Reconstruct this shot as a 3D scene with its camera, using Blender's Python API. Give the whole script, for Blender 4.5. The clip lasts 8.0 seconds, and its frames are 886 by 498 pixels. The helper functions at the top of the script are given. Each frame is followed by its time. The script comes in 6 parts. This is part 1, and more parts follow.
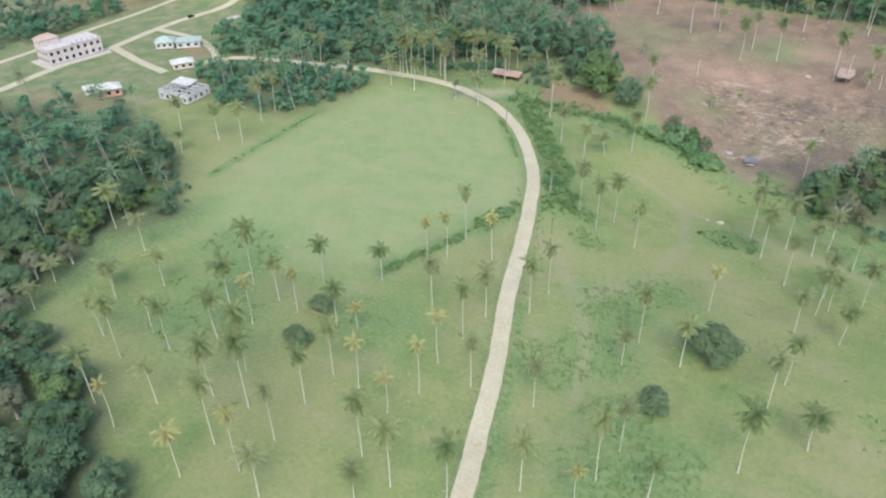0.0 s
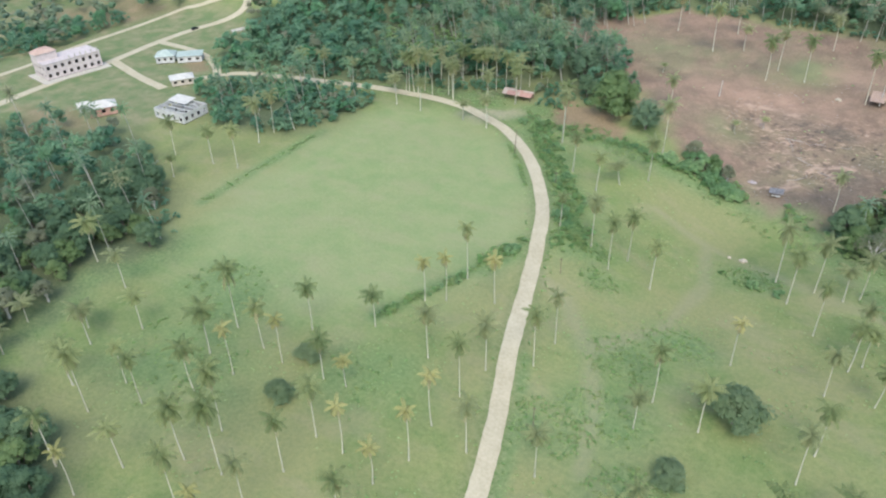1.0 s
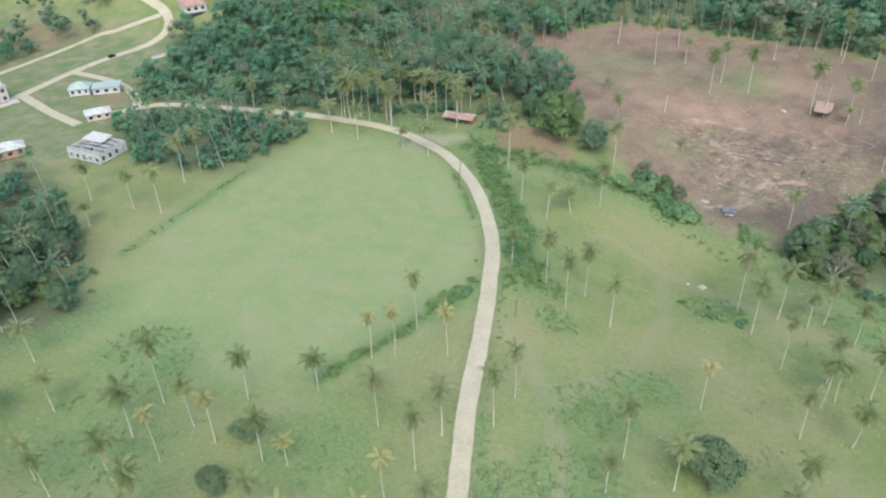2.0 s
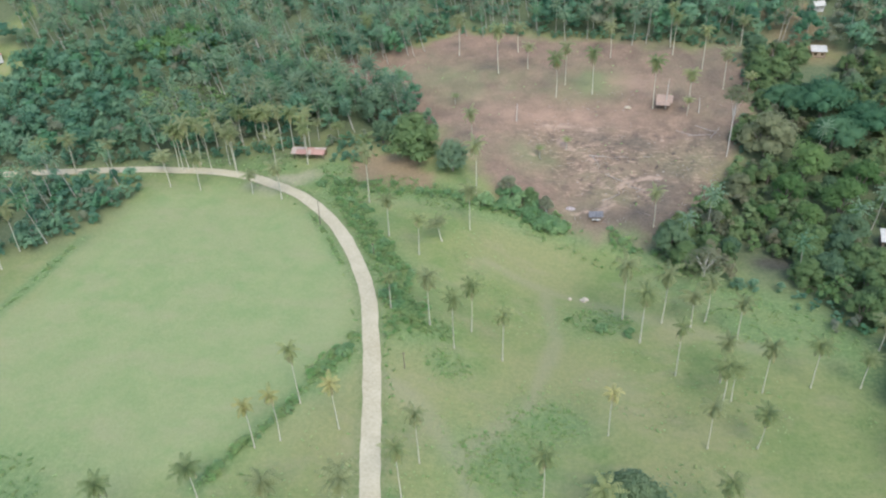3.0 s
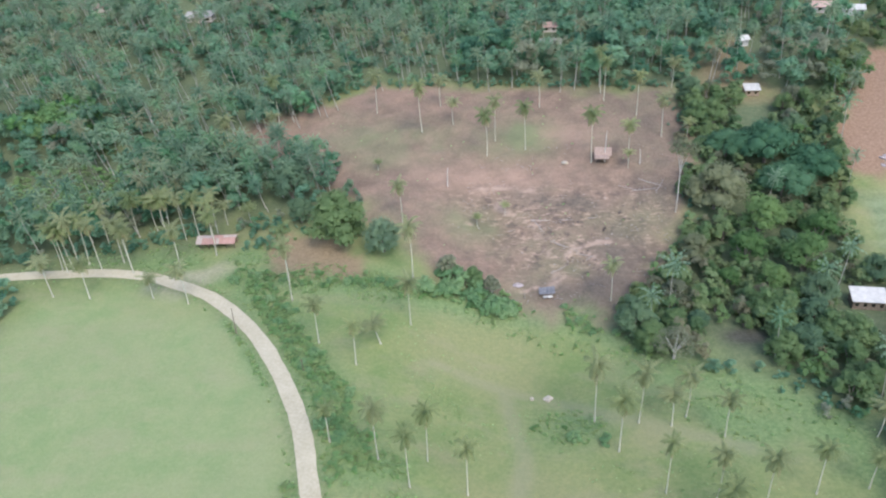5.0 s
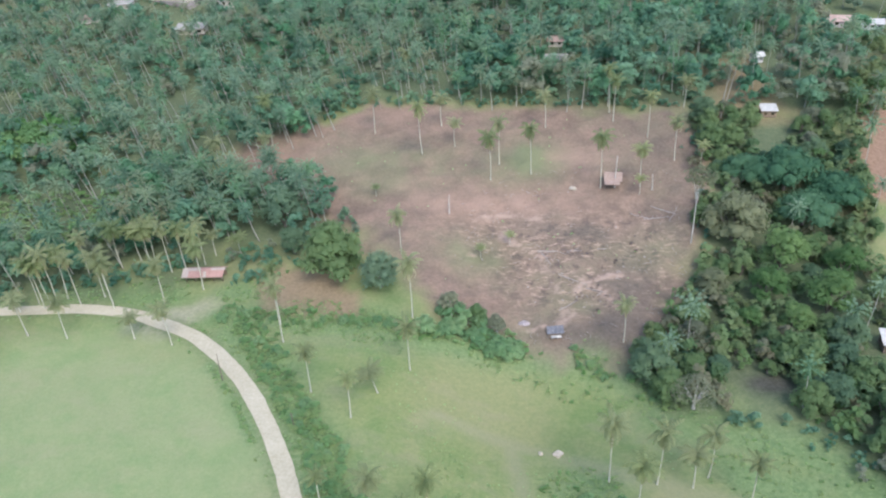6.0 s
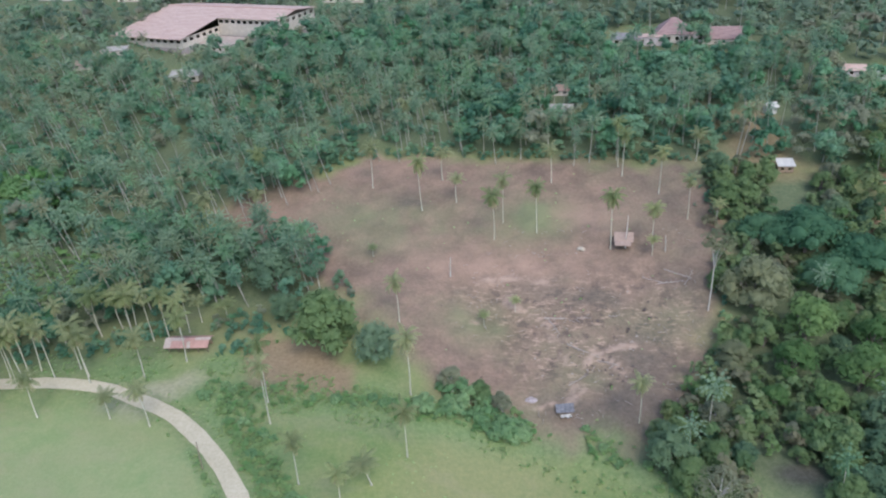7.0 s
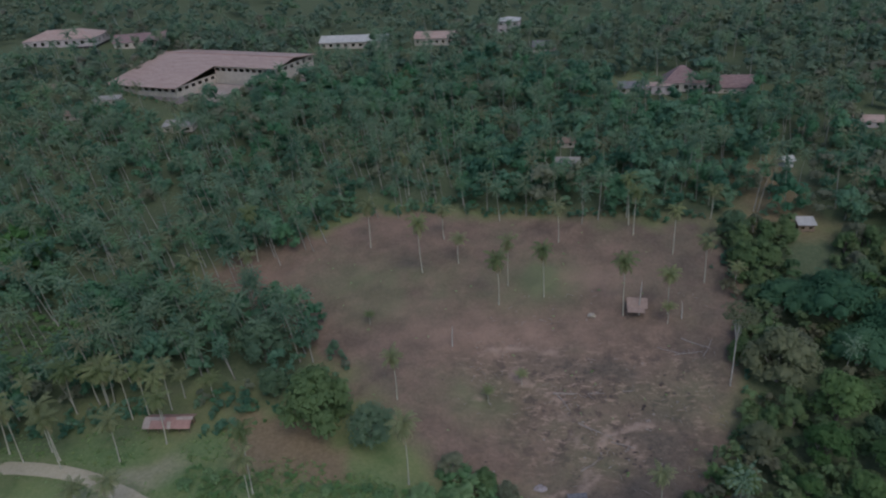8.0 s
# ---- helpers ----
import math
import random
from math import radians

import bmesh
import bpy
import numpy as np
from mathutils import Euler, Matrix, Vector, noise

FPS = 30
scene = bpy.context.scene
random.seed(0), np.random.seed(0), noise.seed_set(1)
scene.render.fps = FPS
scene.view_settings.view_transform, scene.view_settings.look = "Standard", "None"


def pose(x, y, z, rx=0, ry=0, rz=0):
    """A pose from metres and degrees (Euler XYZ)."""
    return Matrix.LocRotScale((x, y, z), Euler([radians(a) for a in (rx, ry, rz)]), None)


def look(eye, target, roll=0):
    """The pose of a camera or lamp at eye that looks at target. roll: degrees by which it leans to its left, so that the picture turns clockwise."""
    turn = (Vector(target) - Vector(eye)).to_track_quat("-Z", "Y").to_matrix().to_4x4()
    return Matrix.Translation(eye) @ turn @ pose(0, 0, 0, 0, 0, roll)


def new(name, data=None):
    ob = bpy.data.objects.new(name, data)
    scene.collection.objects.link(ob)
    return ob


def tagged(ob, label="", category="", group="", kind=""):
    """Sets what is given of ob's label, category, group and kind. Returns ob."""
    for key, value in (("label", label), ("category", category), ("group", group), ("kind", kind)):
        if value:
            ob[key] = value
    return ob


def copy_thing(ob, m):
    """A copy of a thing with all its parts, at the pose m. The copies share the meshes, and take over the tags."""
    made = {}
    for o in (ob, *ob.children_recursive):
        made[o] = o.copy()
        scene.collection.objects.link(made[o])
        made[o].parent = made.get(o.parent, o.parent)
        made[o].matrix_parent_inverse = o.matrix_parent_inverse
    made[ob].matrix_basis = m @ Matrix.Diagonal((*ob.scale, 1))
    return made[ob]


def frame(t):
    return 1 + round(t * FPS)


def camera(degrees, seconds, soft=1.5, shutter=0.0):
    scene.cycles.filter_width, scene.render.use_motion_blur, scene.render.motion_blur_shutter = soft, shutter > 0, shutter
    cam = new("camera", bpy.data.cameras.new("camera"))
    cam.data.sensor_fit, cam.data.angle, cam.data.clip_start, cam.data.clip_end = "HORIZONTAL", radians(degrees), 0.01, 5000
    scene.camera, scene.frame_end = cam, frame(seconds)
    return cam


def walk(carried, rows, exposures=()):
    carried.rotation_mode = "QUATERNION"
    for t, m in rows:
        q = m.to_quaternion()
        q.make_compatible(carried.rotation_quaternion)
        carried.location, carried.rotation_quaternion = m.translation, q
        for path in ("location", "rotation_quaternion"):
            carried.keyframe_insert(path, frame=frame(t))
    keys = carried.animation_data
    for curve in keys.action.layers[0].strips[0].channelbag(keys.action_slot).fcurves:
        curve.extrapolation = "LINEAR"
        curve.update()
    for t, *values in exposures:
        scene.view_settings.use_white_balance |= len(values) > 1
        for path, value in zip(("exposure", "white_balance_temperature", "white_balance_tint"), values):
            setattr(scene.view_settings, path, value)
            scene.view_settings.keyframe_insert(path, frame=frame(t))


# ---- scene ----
cam = camera(62.1, 8.0, soft=2.2)
# seconds, place, turn
ROWS = [
    (0.000, 0.851, -14.041, 123.244, 56.419, 1.219, 30.006),
    (0.500, -1.486, -4.228, 123.599, 56.423, 1.069, 31.790),
    (1.000, -4.665, 4.955, 123.626, 56.652, 1.336, 31.486),
    (1.200, -6.308, 8.550, 123.669, 56.694, 1.239, 31.451),
    (2.300, -16.590, 26.675, 124.817, 57.033, 2.150, 22.943),
    (2.500, -18.290, 29.976, 125.140, 57.021, 2.442, 20.716),
    (2.700, -19.949, 33.331, 125.448, 56.900, 2.435, 18.862),
    (3.000, -22.438, 38.363, 125.909, 56.834, 3.063, 12.856),
    (3.200, -24.028, 41.802, 126.230, 56.626, 3.453, 7.809),
    (3.300, -24.822, 43.522, 126.391, 56.538, 3.603, 5.824),
    (3.500, -26.412, 46.961, 126.712, 56.693, 3.858, 5.287),
    (3.600, -27.034, 48.753, 126.866, 56.862, 3.808, 5.370),
    (3.800, -28.277, 52.336, 127.173, 57.590, 3.704, 5.351),
    (4.000, -29.521, 55.919, 127.480, 57.953, 3.794, 5.248),
    (4.500, -31.963, 64.826, 128.215, 58.028, 3.811, 5.137),
    (6.000, -36.035, 91.829, 130.120, 58.087, 3.580, 5.111),
    (6.500, -36.832, 100.920, 130.868, 59.196, 3.563, 5.177),
    (7.000, -37.428, 110.029, 131.656, 60.592, 3.560, 5.239),
    (7.500, -37.985, 119.106, 132.497, 61.972, 3.546, 5.339),
    (8.000, -38.552, 127.985, 133.454, 63.276, 3.697, 5.391),
]
walk(cam, [(t, pose(x, y, z, rx, ry, rz)) for t, x, y, z, rx, ry, rz in ROWS],
     exposures=[(0.0, 0.68, 6400, 7), (2.3, 0.64, 6350, 7), (3.5, 0.63, 6250, 8), (4.7, 0.68, 6100, 12), (6.0, 0.74, 6000, 12), (6.7, 0.72, 6000, 12), (7.0, 0.44, 5950, 12), (7.25, 0.15, 5950, 12.5), (7.5, -0.2, 5900, 13), (8.0, -1.0, 5850, 13)])

# ---- light: bright overcast sky with a weak, wide sun ----
SUN_HEIGHT, SUN_AZIMUTH = 52.0, 150.0
world = bpy.data.worlds.new("sky")
scene.world = world
world.use_nodes = True
wn = world.node_tree.nodes
sky = wn.new("ShaderNodeTexSky")
sky.sky_type = "NISHITA"
sky.sun_disc = False
sky.sun_elevation = radians(SUN_HEIGHT)
sky.sun_rotation = radians(SUN_AZIMUTH)
sky.air_density, sky.dust_density, sky.ozone_density = 1.2, 2.6, 1.4
wn["Background"].inputs["Strength"].default_value = 0.19
world.node_tree.links.new(sky.outputs[0], wn["Background"].inputs["Color"])
sun = new("sun", bpy.data.lights.new("sun", "SUN"))
sun.data.energy, sun.data.angle, sun.data.color = 0.8, radians(25), (1.0, 0.95, 0.87)
az = radians(SUN_AZIMUTH)
toward = Vector((math.sin(az), math.cos(az), 0)) * math.cos(radians(SUN_HEIGHT)) + Vector((0, 0, math.sin(radians(SUN_HEIGHT))))
sun.matrix_world = look(tuple(toward * 400), (0, 0, 0))


# ---- materials ----
def material(name, rough=0.8, metal=0.0):
    m = bpy.data.materials.new(name)
    m.use_nodes = True
    b = m.node_tree.nodes["Principled BSDF"]
    b.inputs["Roughness"].default_value = rough
    b.inputs["Metallic"].default_value = metal
    b.inputs["Specular IOR Level"].default_value = 0.25
    return m, m.node_tree.nodes, m.node_tree.links, b


def noise_node(n, l, scale, detail=4.0, rough=0.6, coord="Object", stretch=None):
    tc = n.new("ShaderNodeTexCoord")
    src = tc.outputs[coord]
    if stretch:
        mp = n.new("ShaderNodeMapping")
        mp.inputs["Scale"].default_value = stretch
        l.new(src, mp.inputs["Vector"])
        src = mp.outputs[0]
    t = n.new("ShaderNodeTexNoise")
    t.inputs["Scale"].default_value, t.inputs["Detail"].default_value, t.inputs["Roughness"].default_value = scale, detail, rough
    l.new(src, t.inputs["Vector"])
    return t.outputs["Fac"]


def ramp(n, l, fac, a, b, lo=0.35, hi=0.65):
    r = n.new("ShaderNodeValToRGB")
    r.color_ramp.elements[0].position, r.color_ramp.elements[1].position = lo, hi
    r.color_ramp.elements[0].color, r.color_ramp.elements[1].color = (*a, 1), (*b, 1)
    l.new(fac, r.inputs[0])
    return r.outputs[0]


def mix(n, l, fac, a, b, blend="MIX"):
    x = n.new("ShaderNodeMix")
    x.data_type, x.blend_type = "RGBA", blend
    for sock, v in ((x.inputs[0], fac), (x.inputs[6], a), (x.inputs[7], b)):
        if isinstance(v, tuple):
            sock.default_value = (*v, 1)
        elif isinstance(v, (int, float)):
            sock.default_value = v
        else:
            l.new(v, sock)
    return x.outputs[2]


def maths(n, l, op, a, b=0.0):
    x = n.new("ShaderNodeMath")
    x.operation = op
    for sock, v in ((x.inputs[0], a), (x.inputs[1], b)):
        if isinstance(v, (int, float)):
            sock.default_value = v
        else:
            l.new(v, sock)
    return x.outputs[0]


def bump(n, l, b, height, strength=0.4, dist=0.1):
    u = n.new("ShaderNodeBump")
    u.inputs["Strength"].default_value, u.inputs["Distance"].default_value = strength, dist
    l.new(height, u.inputs["Height"])
    l.new(u.outputs[0], b.inputs["Normal"])


def plain(name, a, b, scale=1.5, rough=0.85, metal=0.0, stretch=None, fine=9.0):
    """A worn surface between two tones: stains at one scale, grain at another."""
    m, n, l, p = material(name, rough, metal)
    big = ramp(n, l, noise_node(n, l, scale, 5, 0.65, stretch=stretch), a, b)
    grain = noise_node(n, l, scale * fine, 3)
    col = mix(n, l, 0.25, big, ramp(n, l, grain, tuple(0.55 * v for v in a), tuple(min(1.0, 1.2 * v) for v in b)))
    l.new(col, p.inputs["Base Color"])
    bump(n, l, p, grain, 0.3, 0.03)
    return m


def foliage(name, dark, light, tone="object", through_light=0.25, dry=None, dry_from=0.93):
    """Leaves: each tree has its own tint, each leaf its own shade; some light passes through."""
    m, n, l, p = material(name, 0.7)
    p.inputs["Specular IOR Level"].default_value = 0.12
    geo = n.new("ShaderNodeNewGeometry")
    if tone == "object":
        own = n.new("ShaderNodeObjectInfo").outputs["Random"]
    else:
        at = n.new("ShaderNodeAttribute")
        at.attribute_name = "tone"
        own = at.outputs["Fac"]
    patch = noise_node(n, l, 0.35, 2)
    fac = maths(n, l, "ADD", maths(n, l, "MULTIPLY", own, 0.62), maths(n, l, "MULTIPLY", geo.outputs["Random Per Island"], 0.24))
    fac = maths(n, l, "ADD", fac, maths(n, l, "MULTIPLY", maths(n, l, "SUBTRACT", patch, 0.5), 0.5))
    col = ramp(n, l, fac, dark, light, 0.05, 0.9)
    if tone != "object":
        hue = maths(n, l, "FRACT", maths(n, l, "MULTIPLY", own, 7.31))
        col = mix(n, l, ramp(n, l, hue, (0, 0, 0), (0.55, 0.55, 0.55), 0.55, 0.95), col, tuple(c * k for c, k in zip(light, (0.95, 0.82, 0.75))))
        col = mix(n, l, ramp(n, l, hue, (0.5, 0.5, 0.5), (0, 0, 0), 0.05, 0.25), col, tuple(c * k for c, k in zip(light, (0.62, 0.86, 0.6))))
    if dry:
        col = mix(n, l, maths(n, l, "MULTIPLY", maths(n, l, "GREATER_THAN", own, dry_from), 0.7), col, dry)
    l.new(col, p.inputs["Base Color"])
    tr = n.new("ShaderNodeBsdfTranslucent")
    l.new(col, tr.inputs["Color"])
    sh = n.new("ShaderNodeMixShader")
    sh.inputs[0].default_value = through_light
    l.new(p.outputs[0], sh.inputs[1])
    l.new(tr.outputs[0], sh.inputs[2])
    l.new(sh.outputs[0], n["Material Output"].inputs["Surface"])
    return m


FROND = foliage("palm_frond", (0.19, 0.255, 0.115), (0.42, 0.455, 0.225), through_light=0.55)
FROND_OLIVE = foliage("olive_palm_frond", (0.235, 0.275, 0.135), (0.40, 0.43, 0.24), through_light=0.55)
FROND_YELLOW = foliage("yellow_palm_frond", (0.28, 0.285, 0.11), (0.43, 0.405, 0.18))
DRY_FROND = foliage("dry_palm_frond", (0.26, 0.26, 0.14), (0.46, 0.42, 0.25))
LEAF_THICKET = foliage("thicket_leaves", (0.215, 0.38, 0.165), (0.39, 0.53, 0.245), "tone", 0.58)
# far fronds carry some bluish air haze in their colour
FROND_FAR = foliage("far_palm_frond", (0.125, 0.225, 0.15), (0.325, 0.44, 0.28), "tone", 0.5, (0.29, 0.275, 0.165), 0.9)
LEAF_DARK = foliage("dark_leaves", (0.09, 0.165, 0.095), (0.19, 0.275, 0.15), through_light=0.35)
LEAF_MID = foliage("green_leaves", (0.115, 0.20, 0.085), (0.235, 0.32, 0.14), through_light=0.4)
LEAF_EMERALD = foliage("emerald_leaves", (0.06, 0.15, 0.08), (0.145, 0.265, 0.14), through_light=0.35)
LEAF_OLIVE = foliage("olive_leaves", (0.18, 0.21, 0.12), (0.32, 0.345, 0.20), through_light=0.45)
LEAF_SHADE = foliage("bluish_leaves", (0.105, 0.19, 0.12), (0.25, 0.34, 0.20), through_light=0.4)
LEAF_MEADOW = foliage("greyish_meadow_leaves", (0.155, 0.23, 0.125), (0.295, 0.37, 0.21), through_light=0.45)
LEAF_GREY = foliage("greyish_leaves", (0.16, 0.185, 0.12), (0.29, 0.31, 0.20), through_light=0.4)
LEAF_BAMBOO = foliage("bamboo_leaves", (0.12, 0.245, 0.09), (0.25, 0.38, 0.15), through_light=0.4)
# far and hillside leaves: green with a bluish air haze mixed into the colour
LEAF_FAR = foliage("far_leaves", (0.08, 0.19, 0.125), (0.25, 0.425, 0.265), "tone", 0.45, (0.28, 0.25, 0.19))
LEAF_HILL = foliage("hillside_leaves", (0.09, 0.215, 0.14), (0.285, 0.475, 0.30), "tone", 0.5, (0.33, 0.29, 0.215))
LEAF_BAMBOO_FAR = foliage("bamboo_grove_leaves", (0.13, 0.27, 0.11), (0.27, 0.43, 0.18), "tone", 0.45)
LEAF_EAST = foliage("eastern_leaves", (0.095, 0.165, 0.08), (0.25, 0.335, 0.155), "tone", 0.45, (0.24, 0.21, 0.15))
LEAF_BRIGHT = foliage("bright_leaves", (0.10, 0.20, 0.07), (0.235, 0.35, 0.135), through_light=0.45)
# paler and greyer: the haze of distance is put into this leaf colour
LEAF_HAZED = foliage("hazed_distant_leaves", (0.12, 0.205, 0.15), (0.29, 0.375, 0.25), "tone", 0.45, (0.28, 0.26, 0.2))
LEAF_LOW = foliage("low_shrub_leaves", (0.235, 0.365, 0.15), (0.36, 0.475, 0.22), "tone", 0.5)
LEAF_BUSH = foliage("bush_leaves", (0.19, 0.345, 0.165), (0.37, 0.51, 0.26), through_light=0.5)
TRUNK = plain("palm_trunk", (0.40, 0.385, 0.30), (0.58, 0.565, 0.46), 2.0, stretch=(1, 1, 4))
FAR_TRUNK = plain("pale_grey_trunk", (0.31, 0.30, 0.255), (0.50, 0.48, 0.42), 2.0, stretch=(1, 1, 4))
BARK = plain("bark", (0.12, 0.10, 0.08), (0.28, 0.25, 0.21), 1.5, stretch=(1, 1, 0.3))
PALE_BARK = plain("pale_bark", (0.40, 0.37, 0.33), (0.60, 0.57, 0.52), 1.5, stretch=(1, 1, 0.3))
CONCRETE = plain("concrete", (0.42, 0.39, 0.33), (0.56, 0.53, 0.46), 0.35)
WALL_PINK = plain("rose_grey_wall", (0.47, 0.41, 0.395), (0.64, 0.57, 0.55), 0.4)
WALL_WHITE = plain("white_wall", (0.42, 0.42, 0.40), (0.64, 0.64, 0.62), 0.4)
WALL_CREAM = plain("cream_wall", (0.48, 0.43, 0.36), (0.64, 0.58, 0.49), 0.4)
ROOF_RED = plain("faded_red_roof", (0.36, 0.20, 0.16), (0.52, 0.32, 0.26), 0.15, 0.6, stretch=(1, 6, 1))
ROOF_PINK = plain("pale_red_roof", (0.42, 0.285, 0.235), (0.55, 0.41, 0.34), 0.12, 0.6, stretch=(1, 5, 1))
ROOF_RUST = plain("rusty_roof", (0.22, 0.13, 0.10), (0.50, 0.36, 0.30), 0.6, 0.7, stretch=(4, 1, 1))
ROOF_ROSE = plain("rose_red_roof", (0.36, 0.205, 0.17), (0.48, 0.30, 0.25), 0.3, 0.7, stretch=(2, 1, 1))
ROOF_WHITE = plain("white_metal_roof", (0.46, 0.445, 0.41), (0.64, 0.62, 0.57), 0.5, 0.6)
ROOF_CREAM = plain("dusty_pale_roof", (0.34, 0.31, 0.27), (0.48, 0.45, 0.40), 0.4, 0.7)
ROOF_TAN = plain("dusty_tan_roof", (0.36, 0.29, 0.24), (0.50, 0.42, 0.36), 0.3, 0.7)
ROOF_GREY = plain("grey_roof", (0.16, 0.15, 0.15), (0.28, 0.27, 0.27), 0.4, 0.6)
ROOF_MAROON = plain("dull_maroon_roof", (0.22, 0.14, 0.13), (0.36, 0.25, 0.235), 0.3, 0.6, stretch=(1, 5, 1))
ROOF_TEAL = plain("teal_roof", (0.33, 0.41, 0.37), (0.46, 0.52, 0.47), 0.4, 0.6)
THATCH = plain("thatch", (0.27, 0.19, 0.15), (0.42, 0.32, 0.265), 1.5, stretch=(1, 1, 5))
BAMBOO_WALL = plain("bamboo_wall", (0.24, 0.18, 0.12), (0.40, 0.31, 0.22), 2.0)
TIMBER = plain("weathered_timber", (0.14, 0.11, 0.08), (0.28, 0.23, 0.18), 2.0)
BLUE_SHEET = plain("blue_grey_sheet", (0.10, 0.10, 0.11), (0.25, 0.25, 0.26), 1.0)
STONE = plain("pale_stone", (0.38, 0.33, 0.25), (0.56, 0.49, 0.38), 1.5)
RUBBLE = plain("rubble", (0.24, 0.20, 0.19), (0.48, 0.42, 0.40), 1.0)
LOG_GREY = plain("weathered_log", (0.24, 0.20, 0.17), (0.42, 0.37, 0.32), 1.5)
# near-black floors: indoor shade behind the openings is put into the colour
SHADED_INSIDE = plain("shaded_interior", (0.03, 0.03, 0.03), (0.06, 0.055, 0.05), 0.5)
CAR_PAINT, _n, _l, _p = material("dark_car_paint", 0.3)
_p.inputs["Base Color"].default_value = (0.02, 0.022, 0.025, 1)
_p.inputs["Coat Weight"].default_value = 0.5
TYRE = plain("tyre_rubber", (0.015, 0.015, 0.015), (0.03, 0.03, 0.03), 5)
GLASS, _n, _l, _p = material("car_glass", 0.05)
_p.inputs["Base Color"].default_value = (0.03, 0.04, 0.045, 1)
_p.inputs["Specular IOR Level"].default_value = 0.6


# ---- lie of the land ----
def soft_rise(v, w):
    return w * np.logaddexp(0.0, np.asarray(v, float) / w)


def ease(t):
    t = np.clip(t, 0.0, 1.0)
    return t * t * (3 - 2 * t)


def lattice(ix, iy, seed):
    s = np.sin(ix * 127.1 + iy * 311.7 + seed * 74.7) * 43758.5453
    return s - np.floor(s)


def value_noise(x, y, size, seed):
    """Smooth noise from 0 to 1 with features of the given size in metres."""
    x, y = np.asarray(x, float) / size, np.asarray(y, float) / size
    ix, iy = np.floor(x), np.floor(y)
    u, v = ease(x - ix), ease(y - iy)
    a, b = lattice(ix, iy, seed), lattice(ix + 1, iy, seed)
    c, d = lattice(ix, iy + 1, seed), lattice(ix + 1, iy + 1, seed)
    return (a * (1 - u) + b * u) * (1 - v) + (c * (1 - u) + d * u) * v


def ground_z(x, y):
    """Height of the land: level by the road, a hollow to the east, a hillside to the north, a rise to the northwest."""
    hill = 0.16 * (soft_rise(np.subtract(y, 288), 14.4) - soft_rise(np.subtract(y, 516), 36))
    dip = -(6 + 4.8 * ease(np.subtract(y, 132) / 72)) * ease(np.add(x, 86.4) / 54) * (1 - ease(np.subtract(y, 258) / 122))
    hollow = -4.2 * np.exp(-(np.add(x, 30) / 26.4) ** 2 - (np.subtract(y, 234) / 24) ** 2)
    rise = 0.12 * (soft_rise(np.subtract(-180, x), 18) - soft_rise(np.subtract(-360, x), 30)) * ease(np.subtract(y, 295) / 85)
    return hill + dip + hollow + rise


def gz(x, y):
    return float(ground_z(x, y))


def edge_distance(x, y, poly):
    """Distance to a polygon's outline, positive inside."""
    x, y = np.asarray(x, float), np.asarray(y, float)
    d = np.full(x.shape, 1e9)
    inside = np.zeros(x.shape, bool)
    for (x0, y0), (x1, y1) in zip(poly, poly[1:] + poly[:1]):
        ex, ey = x1 - x0, y1 - y0
        t = np.clip(((x - x0) * ex + (y - y0) * ey) / (ex * ex + ey * ey + 1e-9), 0, 1)
        d = np.minimum(d, np.hypot(x - x0 - t * ex, y - y0 - t * ey))
        cross = ((y0 > y) != (y1 > y)) & (x < ex * (y - y0) / (ey if abs(ey) > 1e-9 else 1e-9) + x0)
        inside ^= cross
    return np.where(inside, d, -d)


def line_distance(x, y, pts):
    x, y = np.asarray(x, float), np.asarray(y, float)
    d = np.full(x.shape, 1e9)
    for (x0, y0), (x1, y1) in zip(pts, pts[1:]):
        ex, ey = x1 - x0, y1 - y0
        t = np.clip(((x - x0) * ex + (y - y0) * ey) / (ex * ex + ey * ey + 1e-9), 0, 1)
        d = np.minimum(d, np.hypot(x - x0 - t * ex, y - y0 - t * ey))
    return d


# outlines of the parts of the land, in metres
BURN = [(-154, 350), (-146, 363), (-124, 374), (-105, 390), (-97, 392), (-56, 388), (-13, 384), (26, 381), (34, 358), (31, 322), (18, 293), (6, 266), (-6, 257), (-19, 258), (-40, 264), (-58, 271), (-74, 281), (-88, 297), (-108, 316)]
DUST_SPUR = [(-152, 258.5), (-141, 256), (-137, 262), (-130, 267), (-133, 270), (-142, 266)]
RED_YARD = [(-124, 287), (-105, 288), (-88, 273), (-84, 263), (-100, 261), (-114, 268)]
RED_BANK = [(77, 322), (106, 320), (126, 360), (144, 412), (114, 416), (104, 394), (88, 360), (80, 343)]
SOIL_YARD = [(-309.5, 241.1), (-293.5, 236.7), (-284.2, 247.3), (-301.4, 257.4)]
SOIL_LOT = [(-332.9, 168.6), (-303.4, 177.7), (-277.2, 178.1), (-271.8, 165.8), (-307.1, 156.4)]
SOIL_UPPER = [(-394.7, 273.9), (-378.9, 309.9), (-427.5, 305), (-464.2, 270.1), (-424.5, 251)]
UPPER_SHRUBS = [(-395.6, 197.1), (-389.3, 227.2), (-395.9, 253.6), (-390.6, 274.5), (-403.7, 286.2), (-419.4, 251.9), (-426.9, 212.4)]
SOIL_PATH = [(40, 432), (68, 424), (70, 392), (68, 371), (32, 370), (40, 392)]
RICE = [(80, 285), (102, 278), (150, 300), (150, 325), (84, 314)]
